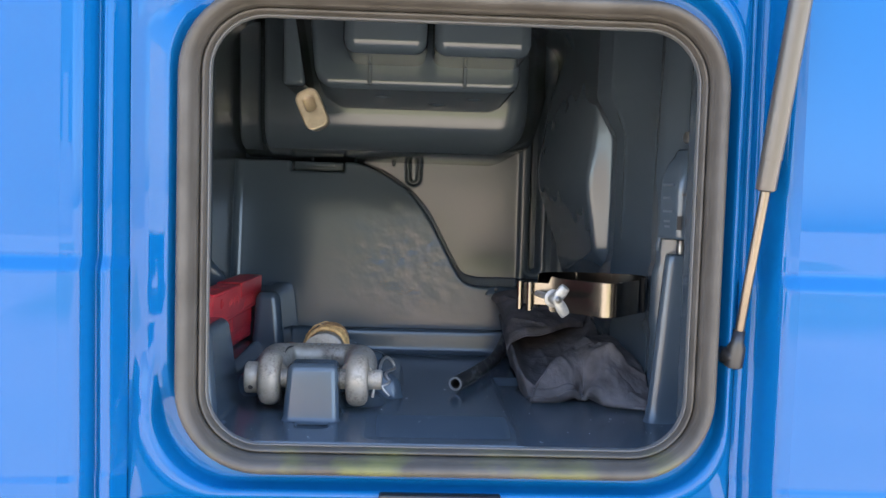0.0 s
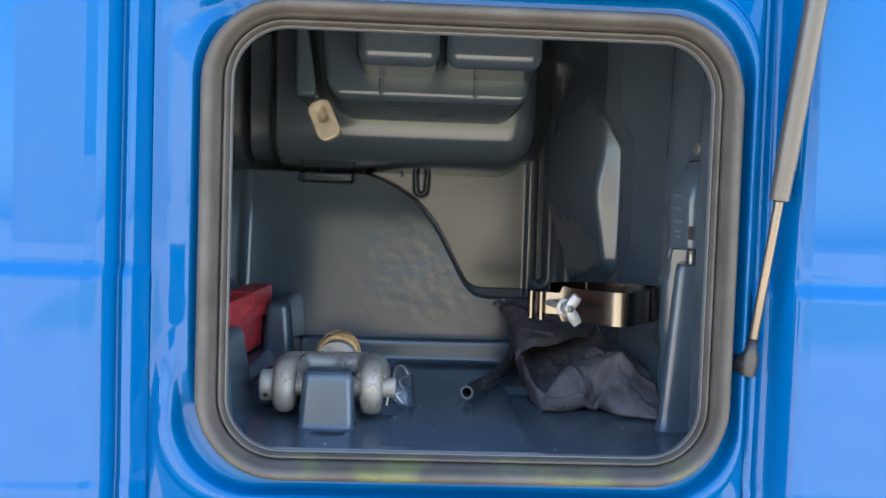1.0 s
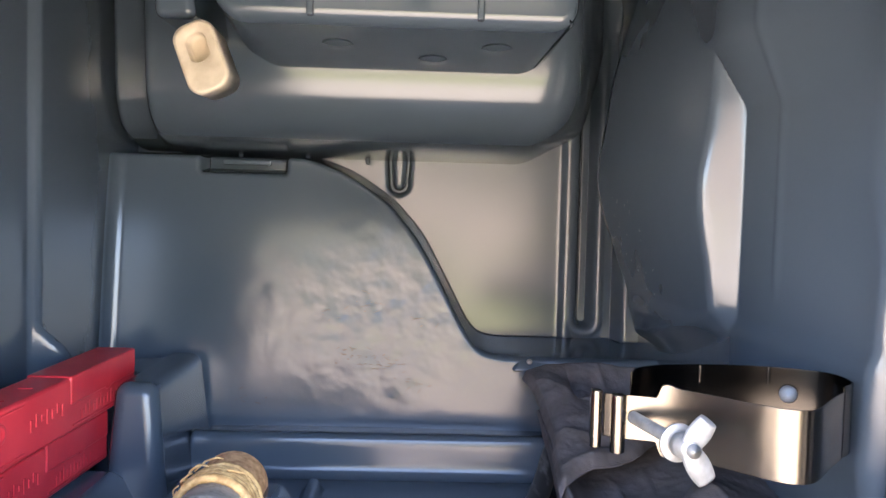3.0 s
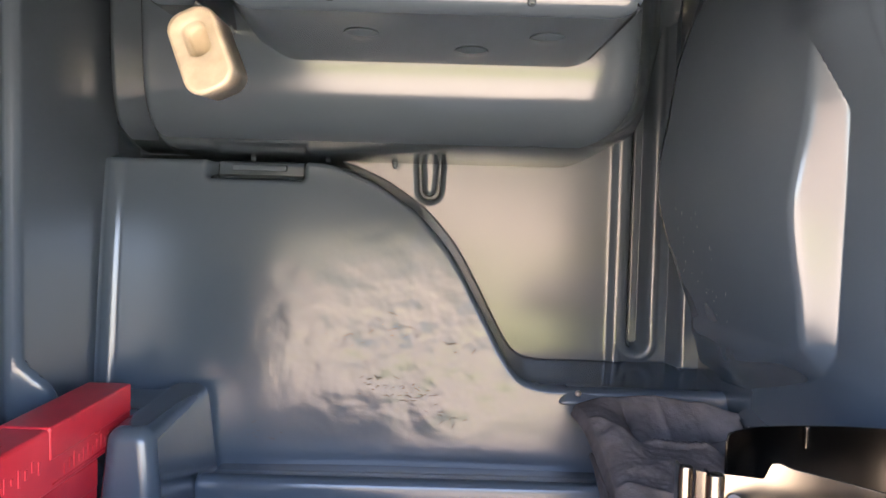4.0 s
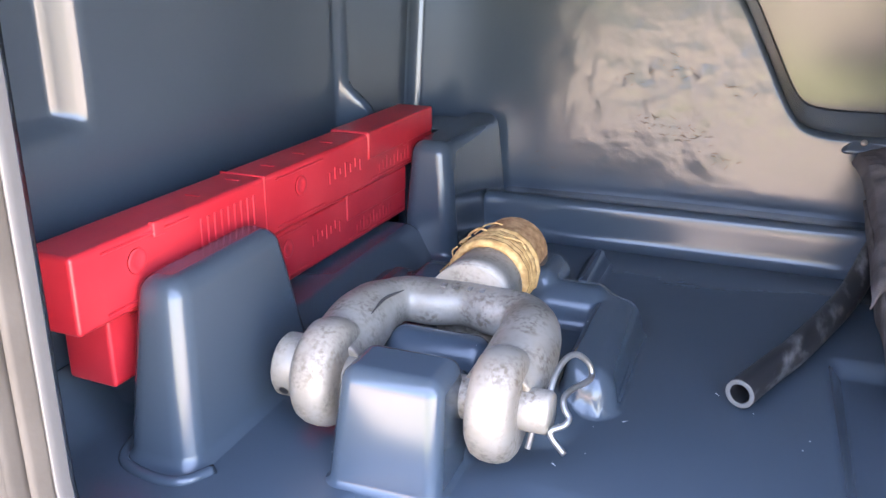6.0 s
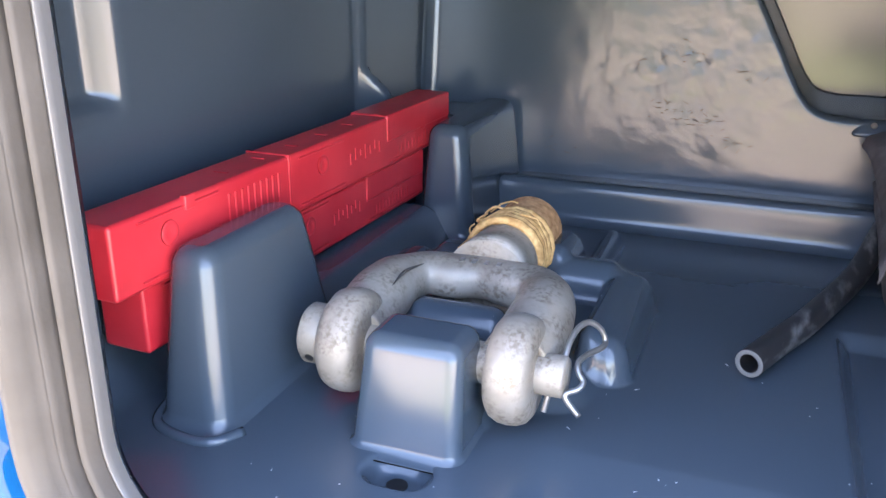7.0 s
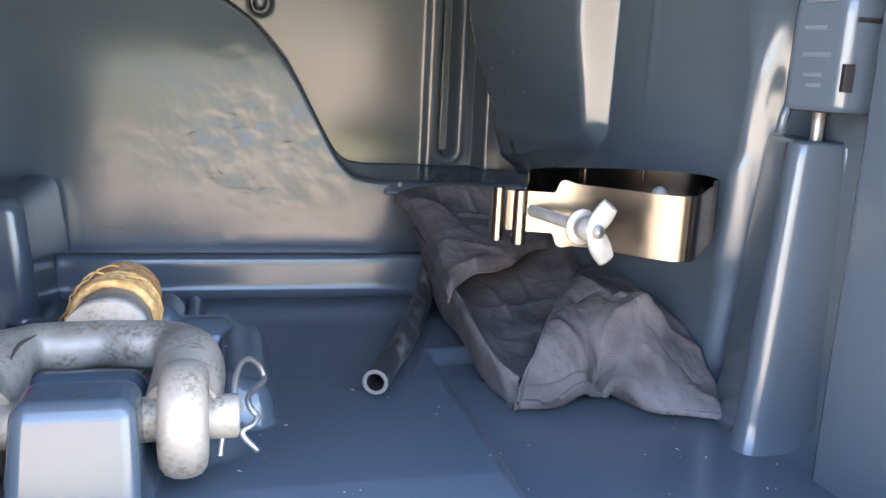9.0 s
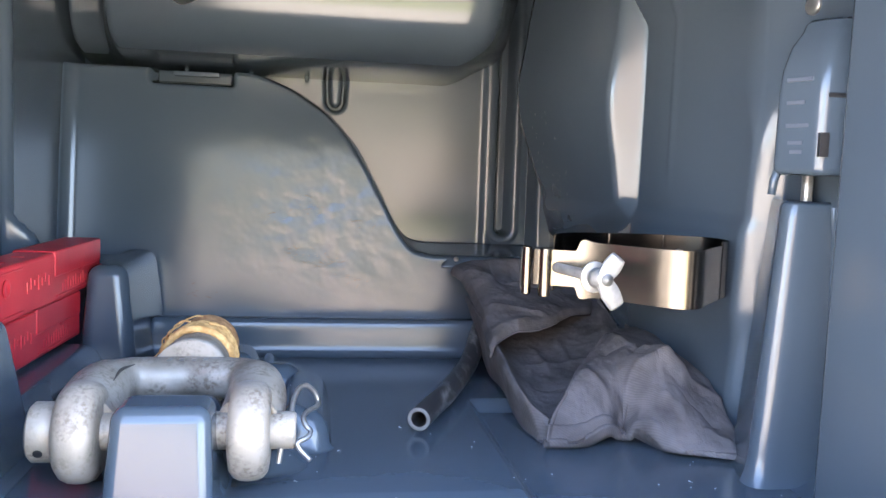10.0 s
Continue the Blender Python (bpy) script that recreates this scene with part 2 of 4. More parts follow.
def tube_bm(path, radius, seg=14, caps=True, bm=None):
    """A round tube along path; radius is a number or a function of 0..1."""
    bm = bm or bmesh.new()
    path = [Vector(p) for p in path]
    rings = []
    up = Vector((0, 0, 1))
    first = (path[1] - path[0]).normalized()
    side = first.cross(up if abs(first.dot(up)) < 0.9 else Vector((1, 0, 0))).normalized()
    for i, p in enumerate(path):
        d = (path[min(i + 1, len(path) - 1)] - path[max(i - 1, 0)]).normalized()
        side = (side - d * side.dot(d)).normalized()
        nrm = d.cross(side)
        r = radius(i / (len(path) - 1)) if callable(radius) else radius
        rings.append([bm.verts.new(p + r * (math.cos(2 * math.pi * k / seg) * side + math.sin(2 * math.pi * k / seg) * nrm)) for k in range(seg)])
    for a, b in zip(rings, rings[1:]):
        for k in range(seg):
            bm.faces.new((a[k], a[(k + 1) % seg], b[(k + 1) % seg], b[k]))
    if caps:
        bm.faces.new(rings[0][::-1])
        bm.faces.new(rings[-1])
    return bm


def lathe_bm(profile, origin, axis, seg=24, bm=None):
    """Turn a profile of (distance along axis, radius) round axis at origin."""
    bm = bm or bmesh.new()
    o, a = Vector(origin), Vector(axis).normalized()
    s = a.orthogonal().normalized()
    t = a.cross(s)
    rings = [[bm.verts.new(o + a * h + r * (math.cos(2 * math.pi * k / seg) * s + math.sin(2 * math.pi * k / seg) * t)) for k in range(seg)] for h, r in profile]
    for p, q in zip(rings, rings[1:]):
        for k in range(seg):
            bm.faces.new((p[k], p[(k + 1) % seg], q[(k + 1) % seg], q[k]))
    bm.faces.new(rings[0][::-1])
    bm.faces.new(rings[-1])
    return bm


def round_rect(x0, x1, z0, z1, r, n=10, m=12):
    """Points of a rounded rectangle, n a corner and m a side, counter-clockwise from the lower right."""
    out = []
    for cx, cz, a0 in ((x1 - r, z0 + r, -90), (x1 - r, z1 - r, 0), (x0 + r, z1 - r, 90), (x0 + r, z0 + r, 180)):
        for k in range(n + 1):
            a = radians(a0 + 90 * k / n)
            out.append((cx + r * math.cos(a), cz + r * math.sin(a)))
    full = []
    for i, p in enumerate(out):
        full.append(p)
        q = out[(i + 1) % len(out)]
        if i % (n + 1) == n:
            full += [(p[0] + (q[0] - p[0]) * k / m, p[1] + (q[1] - p[1]) * k / m) for k in range(1, m)]
    return full


def round_poly(pts, r, n=4):
    """Corner points of a polygon cut back by r and rounded."""
    out = []
    for k, p in enumerate(pts):
        p, a, b = Vector(p), Vector(pts[k - 1]), Vector(pts[(k + 1) % len(pts)])
        s, e = p + r * (a - p).normalized(), p + r * (b - p).normalized()
        out += [s.lerp(p, i / n).lerp(p.lerp(e, i / n), i / n) for i in range(n + 1)]
    return out


def loops_bm(loops, caps=False):
    """Skin closed loops of equal length one to the next."""
    bm = bmesh.new()
    rows = [[bm.verts.new(p) for p in l] for l in loops]
    n = len(rows[0])
    for a, b in zip(rows, rows[1:]):
        for k in range(n):
            bm.faces.new((a[k], a[(k + 1) % n], b[(k + 1) % n], b[k]))
    if caps:
        bm.faces.new(rows[0][::-1])
        bm.faces.new(rows[-1])
    return bm


def moulded(x0, x1, y0, y1, z0, z1, draft=(0, 0, 0, 0), corner=0.010, top=0.010, foot=0.008):
    """A moulded boss: drafted sides x0, x1, y0, y1, rounded rim, flared foot."""
    def loop(z, grow):
        f = (z - z0) / (z1 - z0)
        a, b, c, d = (k * f for k in draft)
        return [(x, y, z) for x, y in round_rect(x0 + a - grow, x1 - b + grow, y0 + c - grow, y1 - d + grow, max(0.002, corner + grow), 6, 3)]
    loops = [loop(z0 + foot * (1 - math.cos(k * math.pi / 10)), foot * (1 - math.sin(k * math.pi / 10))) for k in range(6)]
    loops += [loop(z0 + foot + (z1 - top - z0 - foot) * k / 5, 0) for k in range(1, 6)]
    loops += [loop(z1 - top + top * math.sin(k * math.pi / 12), -top * (1 - math.cos(k * math.pi / 12))) for k in range(1, 7)]
    return loops_bm(loops, True)


# ---- ground and truck body ----
bm = bmesh.new()
for p in ((-900, -900, 0), (900, -900, 0), (900, 900, 0), (-900, 900, 0)):
    bm.verts.new(p)
bm.faces.new(bm.verts)
tagged(part("ground", bm, concrete, smooth=False), "unseen pale concrete yard, lawn laid out for green reflections", "ground", kind="structure")

# unseen stepped blocks, sized for the pale reflections on the plastic
bm = bmesh.new()
for x0, x1, h in ((-19, -6.5, 11.0), (-6.5, -0.3, 7.2), (-0.3, 12, 4.4)):
    bmesh.ops.create_cube(bm, size=1.0, matrix=Matrix.Translation(((x0 + x1) / 2, -41, h / 2)) @ Matrix.Diagonal((x1 - x0, 10, h, 1)))
tagged(part("backdrop", bm, far_m, smooth=False), "unseen pale stepped blocks added for reflections in the locker", "building", kind="structure")



def trees_at(x, a):
    """Cross-section at x of an added far row of trees, with an uneven crown line."""
    r = 1.0 + 0.16 * noise.noise((x * 0.07, a * 1.3, 3.0)) + 0.10 * noise.noise((x * 0.35, a * 4.0, 9.0)) + 0.06 * noise.noise((x * 1.3, a * 9.0, 1.0))
    return (x, -56.0 + 4.0 * r * math.cos(a), max(-0.02, 18.0 * sm(13.5, 8.0, abs(x - 1.0)) * r * math.sin(a)))


# unseen trees, placed to keep the tops of the reflections dark
tagged(sheet("reflection_trees", trees_at, arange(-12, 14, 0.5), arange(0, math.pi, 0.17), leaf_m), "unseen trees added to darken reflections above the pale blocks", "trees", kind="stuff")

# unseen white box, placed so the frame's bevel reflects something white
trailer = thing("reflector_trailer", "unseen white trailer added as a reflector for the blue frame", "trailer")
part("body", box_bm(-12.0, -9.6, -7.4, -2.4, 1.1, 4.0, 0.05), trailer_m, trailer)
part("chassis", box_bm(-11.6, -10.0, -7.2, -2.6, 0.75, 1.1, 0.02), black, trailer)
for wx in (-11.75, -9.85):
    for wy in (-6.6, -5.5):
        part("wheel", lathe_bm([(-0.14, 0.2), (-0.14, 0.44), (-0.10, 0.49), (0.10, 0.49), (0.14, 0.44), (0.14, 0.2)], (wx, wy, 0.49), (1, 0, 0), 28), black, trailer)
part("landing_leg", box_bm(-11.4, -11.25, -3.6, -3.45, 0.0, 0.8, 0.01), black, trailer)
part("landing_leg", box_bm(-10.35, -10.2, -3.6, -3.45, 0.0, 0.8, 0.01), black, trailer)

# opening: inner and outer edge of the rubber seal
IX0, IX1, IZ0, IZ1 = -0.212, 0.286, 1.430, 1.866
OX0, OX1, OZ0, OZ1 = -0.241, 0.312, 1.403, 1.893


def grown(d, y, r=0.088):
    return [(x, y, z) for x, z in round_rect(OX0 - d, OX1 + d, OZ0 - d, OZ1 + d, max(0.02, r + d))]


def squared(d, y, x0=-0.290, x1=0.334, z0=1.362, z1=1.960, r=0.03):
    return [(x, y, z) for x, z in round_rect(x0 - d, x1 + d, z0 - d, z1 + d, r)]


cab = thing("truck_cab", "glossy blue painted truck cab side with an open locker", "truck")


def framed(f, y):
    """A loop between the seal's outer edge (0) and the frame's plateau (1)."""
    bevel = float(np.interp(f, (-0.1, 0.04, 0.15, 0.20, 0.24, 0.66, 0.72, 0.80, 1.0), (0.806, 0.800, 0.789, 0.7882, 0.7886, 0.7958, 0.7966, 0.797, 0.797)))
    out = []
    for x, z in round_rect(OX0 + (-0.285 - OX0) * f, OX1 + (0.331 - OX1) * f, OZ0 + (1.371 - OZ0) * f, OZ1 + (1.927 - OZ1) * f, 0.088 - 0.012 * f):
        k = sm(-0.215, -0.236, x) * sm(1.47, 1.52, z) * sm(1.90, 1.86, z)
        out.append((x, y + (bevel - y) * k, z))
    return out


part("door_frame", loops_bm([grown(0.0, 0.812), framed(-0.1, 0.806), framed(0.04, 0.806), framed(0.12, 0.8055), framed(0.18, 0.8052), framed(0.22, 0.805), framed(0.34, 0.8045), framed(0.44, 0.800), framed(0.50, 0.789), framed(0.58, 0.7855), framed(0.66, 0.785),
                             framed(0.72, 0.7853), framed(0.80, 0.786), framed(0.88, 0.789), framed(0.97, 0.793), squared(-0.002, 0.7965, r=0.012), squared(0, 0.797, r=0.003)]), blue, cab)


def crease(z):
    """How far the panels lean behind their crease."""
    return 0.012 * (z - 1.64) * sm(1.63, 1.66, z) + 0.010 * (1.61 - z) * sm(1.62, 1.59, z) + 0.006 * flank((z - 1.606) / 0.018, 0.3) + 0.0022 * sm(1.399, 1.408, z)


def column(name, prof, z0, z1, mat, parent, label=""):
    """A profile of (x, y) drawn upright along the creased side."""
    pts = smooth_path([(x, y, 0) for x, y in prof], 5)
    zs = arange(z0, 1.38, 0.05) + arange(1.395, 1.412, 0.002) + arange(1.43, 1.58, 0.03) + arange(1.59, 1.67, 0.003) + arange(1.70, z1, 0.05)
    return sheet(name, lambda i, z: (pts[i].x, pts[i].y + crease(z), z), list(range(len(pts))), zs, mat, parent)


ZL, ZH = 0.01, 3.6
column("jamb", [(-0.290, 0.792), (-0.297, 0.782), (-0.304, 0.772), (-0.310, 0.770), (-0.314, 0.776), (-0.318, 0.778), (-0.322, 0.768), (-0.330, 0.756), (-0.345, 0.752)], ZL, ZH, blue, cab)
column("side_panel", [(-0.345, 0.752), (-0.40, 0.750), (-0.425, 0.751), (-0.434, 0.756), (-0.437, 0.775), (-0.440, 0.775), (-0.444, 0.756), (-0.46, 0.750), (-0.7, 0.748), (-2.4, 0.748)], ZL, ZH, blue, cab)
column("jamb", [(0.334, 0.792), (0.340, 0.788), (0.344, 0.792), (0.350, 0.795), (0.357, 0.790), (0.362, 0.770), (0.368, 0.757), (0.380, 0.752)], ZL, ZH, blue, cab)
column("side_panel", [(0.380, 0.752), (0.46, 0.750), (0.8, 0.748), (2.4, 0.748)], ZL, ZH, blue, cab)
part("sill_panel", box_bm(-0.290, 0.334, 0.775, 0.83, 0.01, 1.3625, 0.004), blue, cab)
part("head_panel", box_bm(-0.290, 0.334, 0.775, 0.83, 1.9595, 3.6, 0.004), blue, cab)
part("cab_shell", loops_bm([[(-2.4, 0.75, ZL), (2.4, 0.75, ZL), (2.4, 0.75, ZH), (-2.4, 0.75, ZH)], [(-2.4, 3.2, ZL), (2.4, 3.2, ZL), (2.4, 3.2, ZH), (-2.4, 3.2, ZH)]]), blue, cab, smooth=False)

# rubber seal


def between(f, y):
    """A loop between the seal's outer edge (0) and the liner's edge (1)."""
    r = 0.088 - 0.033 * f
    return [(x, y, z) for x, z in round_rect(OX0 + (IX0 - OX0) * f, OX1 + (IX1 - OX1) * f, OZ0 + (IZ0 - OZ0) * f, OZ1 + (IZ1 - OZ1) * f, r)]


sec = [(0.0, 0.802), (0.0, 0.790), (0.06, 0.780), (0.18, 0.774), (0.34, 0.773), (0.48, 0.776), (0.56, 0.782), (0.60, 0.787), (0.64, 0.786), (0.67, 0.790), (0.69, 0.804)]
seal = thing("door_seal", "grey rubber door seal round the locker opening, greenish below", "seal")
part("bulb", loops_bm([between(f, y) for f, y in sec]), rubber, seal)
part("inner_lip", loops_bm([between(f, y) for f, y in [(0.66, 0.800), (0.74, 0.795), (0.80, 0.793), (0.86, 0.796), (0.90, 0.803)]]), rubber, seal)

# ---- locker liner ----
XL, XR, YB = -0.335, 0.36, 1.62
tagged(part("trim", loops_bm([between(f, y) for f, y in [(0.90, 0.803), (0.95, 0.8015), (0.985, 0.802), (1.0, 0.805), (1.0, 0.809)]]), lip), "pale edge of the locker liner inside the seal", "trim", kind="structure")
part_ob = part("wall_front", loops_bm([between(1.0, 0.808), between(0.97, 0.812), squared(0.06, 0.826, z0=1.41, z1=1.98)]), liner)
tagged(part_ob, "black plastic return behind the locker opening", "wall", kind="structure")


SHX = -0.123  # the shackle's middle line


def floor_z(x, y):
    z = 1.42
    z -= 0.009 * sm(0.118, 0.130, x) * sm(1.202, 1.182, y)
    z -= min(0.009, 0.13 * max(0.0, 0.968 - y)) * sm(-0.056, -0.036, x) * sm(0.125, 0.112, x) * sm(0.858, 0.882, y)
    z += lump(x, y, -0.5, -0.222, 0.955, 1.31, 0.02, 0.034, 0.03)
    z += lump(x, y, -0.205, -0.03, 1.00, 1.25, 0.03, 0.012, 0.02)
    # bent ridges on both sides of the stem
    m = SHX + abs(x - SHX)
    z += max(pillow(m, y, -0.105, -0.012, 1.150, 1.198, 0.020, 0.029, 0.022), pillow(m, y, -0.052, -0.012, 1.048, 1.198, 0.018, 0.030, 0.018), pillow(m, y, -0.110, -0.074, 1.158, 1.224, 0.016, 0.038, 0.016))
    z += lump(x, y, -0.088, -0.062, 1.24, 1.345, 0.010, 0.014, 0.012)
    z += pillow(x, y, -0.170, -0.088, 1.024, 1.060, 0.016, 0.035, 0.016)
    z += lump(x, y, -0.161, -0.083, 0.962, 1.016, 0.014, 0.044, 0.014)
    z -= lump(x, y, -0.139, -0.094, 0.896, 0.930, 0.016, 0.010, 0.010)
    z += 0.018 * sm(1.42, 1.45, y)
    z += fillet(x - XL, 0.035) + fillet(XR - x, 0.035) + 0.011 * (1 - sm(0.806, 0.845, y))
    return z


tagged(sheet("floor", lambda x, y: (x, y, floor_z(x, y)), arange(XL, XR, 0.002), arange(0.806, 1.53, 0.002), liner, thick=0.003), "black moulded plastic locker floor with raised cradles", "floor", kind="structure")

# flat black disc on the bottom of the recess before the block
part("dark_disc", lathe_bm([(-0.001, 0.0062), (0.0, 0.0062), (0.0004, 0.0058), (0.0004, 0.0)], (-0.117, 0.913, floor_z(-0.117, 0.913) + 0.0004), (0, 0, 1), 28), black, bpy.data.objects["floor"], "dark disc in the floor recess")

RIB = smooth_path([(0, 1.366, 1.4195), (0, 1.375, 1.4205), (0, 1.3805, 1.4235), (0, 1.3835, 1.429), (0, 1.3855, 1.440), (0, 1.3875, 1.453), (0, 1.390, 1.459), (0, 1.395, 1.4615), (0, 1.408, 1.461), (0, 1.435, 1.454), (0, 1.465, 1.446), (0, 1.53, 1.444)], 6)
tagged(sheet("trim_rib", lambda x, i: (x, RIB[i].y + 0.012 * (1 - flank((x + 0.217) / 0.010)), RIB[i].z - 0.035 * (1 - flank((x + 0.217) / 0.010))), arange(-0.220, 0.335, 0.003), list(range(len(RIB))), liner, thick=0.003, flip=False), "black moulded rib along the foot of the back wall", "trim", kind="structure")

CURVE = [(-0.40, 1.750), (-0.120, 1.750), (-0.104, 1.7475), (-0.063, 1.731), (-0.016, 1.700), (0.020, 1.659), (0.046, 1.611), (0.070, 1.565), (0.082, 1.544), (0.095, 1.531), (0.120, 1.526), (0.5, 1.525)]
CX, CZ = [c[0] for c in CURVE], [c[1] for c in CURVE]
XS = arange(-0.45, 0.55, 0.004)
ZS = np.interp(XS, CX, CZ)
ZS = np.convolve(np.pad(ZS, 4, mode="edge"), np.hanning(11)[1:-1] / np.hanning(11).sum(), "valid")


def back_y(x, z):
    zc = float(np.interp(x, XS, ZS))
    slope = (float(np.interp(x + 0.004, XS, ZS)) - float(np.interp(x - 0.004, XS, ZS))) / 0.008
    d = (z - zc) / math.sqrt(1 + slope * slope)
    up = flank((d + 0.002) / 0.0085, 0.35)
    lean = 0.115 * (z - 1.60) + 0.35 * max(0.0, z - 1.63) ** 2 - 0.009 * (1 - math.exp(-50 * max(-0.05 - x, 0.0) ** 2)) - 0.03 * max(0.0, x + 0.02)
    y = 1.505 + lean * (1 - up) + (0.108 + 0.022 * (z - 1.6)) * up
    if up < 0.99:
        r = math.exp(-((x + 0.02) / 0.12) ** 2 - ((z - 1.57) / 0.09) ** 2)
        y += (1 - up) * (0.0007 * r * noise.noise((x * 24, z * 24, 0.3)) + 0.0008 * r * noise.noise((x * 52, z * 57, 1.7)) + 0.00024 * r * noise.noise((x * 150, z * 160, 2.7)))
    # upright channel and the edge beside it
    g = boxd(x, z, 0.224, 0.250, 1.545, 2.2, 0.012)
    y += up * (0.020 * (1 - sm(-0.008, 0.002, g)) - 0.004 * math.exp(-((g - 0.005) / 0.004) ** 2))
    y -= up * (0.03 * sm(0.272, 0.284, x) + 0.006 * math.exp(-((x - 0.212) / 0.006) ** 2))
    # looped recess
    w = 0.010 + 0.06 * (z - 1.727)
    u = abs(math.hypot(x + 0.006, z - 1.727) - 0.010) if z < 1.727 else abs(abs(x + 0.006) - w)
    y += up * 0.012 * (1 - sm(0.003, 0.007, u))
    # pocket under the housing
    y += 0.030 * (1 - sm(-0.006, 0.002, boxd(x, z, -0.237, -0.133, 1.730, 1.78, 0.006)))
    return y - fillet(x - XL, 0.02) - fillet(XR - x, 0.03)


tagged(sheet("wall_back", lambda x, z: (x, back_y(x, z), z), arange(XL, XR, 0.0015), arange(1.432, 1.80, 0.0015) + arange(1.802, 2.0, 0.006), liner, thick=0.003, flip=True), "black moulded plastic back wall with a raised curved panel", "wall", kind="structure")


def left_x(y, z):
    x = XL - 0.009 + 0.009 * sm(1.316, 1.326, y) - 0.018 * (1 - flank((y - 0.972) / 0.020)) * sm(1.588, 1.604, z)
    # gusset in the lower back corner
    g = max(1.322 - y, y - 1.322 - 0.9 * (1.583 - z), z - 1.583)
    x += 0.022 * (1 - sm(-0.016, 0.0, g))
    return x + fillet(y - 0.83, 0.04) + fillet(2.0 - z, 0.05)


tagged(sheet("wall_left", lambda y, z: (left_x(y, z), y, z), arange(0.826, 1.64, 0.003), arange(1.385, 2.0, 0.004), liner, thick=0.003, flip=True), "black moulded plastic side wall behind the red boxes", "wall", kind="structure")


def eased(zs, vs, n=41):
    """A table of values with its corners rounded off."""
    q = np.linspace(zs[0], zs[-1], 301)
    w = np.hanning(n + 2)[1:-1]
    return q, np.convolve(np.pad(np.interp(q, zs, vs), n // 2, mode="edge"), w / w.sum(), "valid")


CREST = eased((1.54, 1.58, 1.60, 1.66, 1.72, 1.79, 1.845, 1.90, 2.0), (0.298, 0.291, 0.287, 0.279, 0.268, 0.279, 0.281, 0.287, 0.30), 61)
SLANT = eased((1.56, 1.61, 1.69, 1.76, 1.85, 1.95), (0.08, 0.12, 0.21, 0.26, 0.23, 0.14), 61)
LOBE_FOOT = eased((1.26, 1.28, 1.36, 1.43, 1.52, 1.70), (1.60, 1.585, 1.562, 1.546, 1.535, 1.53))


def right_x(y, z):
    low = sm(1.612, 1.592, z)
    # near panel, deep recess with the column, then the step to the rear part
    x = 0.327 + 0.031 * flank((y - 0.946) / 0.010)
    wide = sm(1.66, 1.74, z)
    x -= 0.023 * flank((y - 1.050 - 0.09 * (1.78 - z) + 0.022 * wide) / (0.022 + 0.050 * wide), 0.45) + 0.004 * low * sm(1.05, 1.09, y) * sm(1.50, 1.53, z)
    x -= 0.026 * sm(1.09, 1.27, y)
    x -= 0.0012 * math.exp(-((y - 1.205) / 0.004) ** 2) * sm(1.62, 1.66, z)
    if y > 1.08:
        # wheel-arch lobe: the wall swells above it, an upright face turns to the opening, the long face runs to the back
        swell = 0.032 * flank((z - 1.785) / 0.075) * sm(1.08, 1.26, y)
        face = float(np.interp(z, *CREST)) - float(np.interp(z, *SLANT)) * (y - 1.28) + 0.10 * sm(1.47, 1.585, y)
        face += 0.0005 * noise.noise((y * 40, z * 40, 0.7))
        foot = flank((z - float(np.interp(y, *LOBE_FOOT))) / 0.026)
        rise = max(0.0, 0.309 - face) * foot * flank((y - 1.260) / 0.017, 0.3)
        x -= max(swell, rise) if abs(swell - rise) > 0.003 else (swell + rise) / 2 + 0.0015 * (abs(swell - rise) / 0.003) ** 2 / 2 + 0.00075
    return x - fillet(2.0 - z, 0.05)


tagged(sheet("wall_right", lambda y, z: (right_x(y, z), y, z), arange(0.826, 1.64, 0.0015), arange(1.385, 2.0, 0.002), liner, thick=0.003), "black moulded plastic side wall with a wheel-arch bulge", "wall", kind="structure")
tagged(part("ceiling", box_bm(XL - 0.01, XR + 0.01, 0.826, 1.66, 1.998, 2.02, 0), liner, smooth=False), "black plastic locker ceiling", "ceiling", kind="structure")

# fins that hold the boxes, and the tapered column
fin = thing("divider_fin", "black moulded fin on the locker floor", "divider")
part("body", moulded(-0.276, -0.226, 0.906, 1.060, 1.418, 1.527, (0.004, 0.014, 0.020, 0.020), 0.014, 0.011, 0.010), liner, fin)
part("foot_rib", tube_bm(smooth_path([(-0.286, 0.955, 1.4205), (-0.280, 0.920, 1.4205), (-0.270, 0.903, 1.4205), (-0.245, 0.896, 1.4205), (-0.228, 0.899, 1.4205), (-0.218, 0.915, 1.4205)], 6), 0.0035, 10), liner, fin)
post = thing("divider_post", "black moulded post by the locker back wall", "divider")
part("pillar", moulded(-0.262, -0.204, 1.285, 1.475, 1.418, 1.530, (0.006, 0.014, 0.014, 0.0), 0.014, 0.012, 0.010), liner, post)
part("rear_block", moulded(-0.300, -0.222, 1.362, 1.470, 1.418, 1.524, (0.0, 0.010, 0.012, 0.0), 0.012, 0.012, 0.008), liner, post)
tagged(part("cradle_block", moulded(-0.1545, -0.0865, 0.9265, 0.985, 1.418, 1.486, (0.004, 0.004, 0.0145, 0.004), 0.009, 0.009, 0.007), liner), "black moulded block between the shackle's eyes", "block")
COLUMN = thing("support_column", "black tapered plastic column moulded on the side wall", "column")


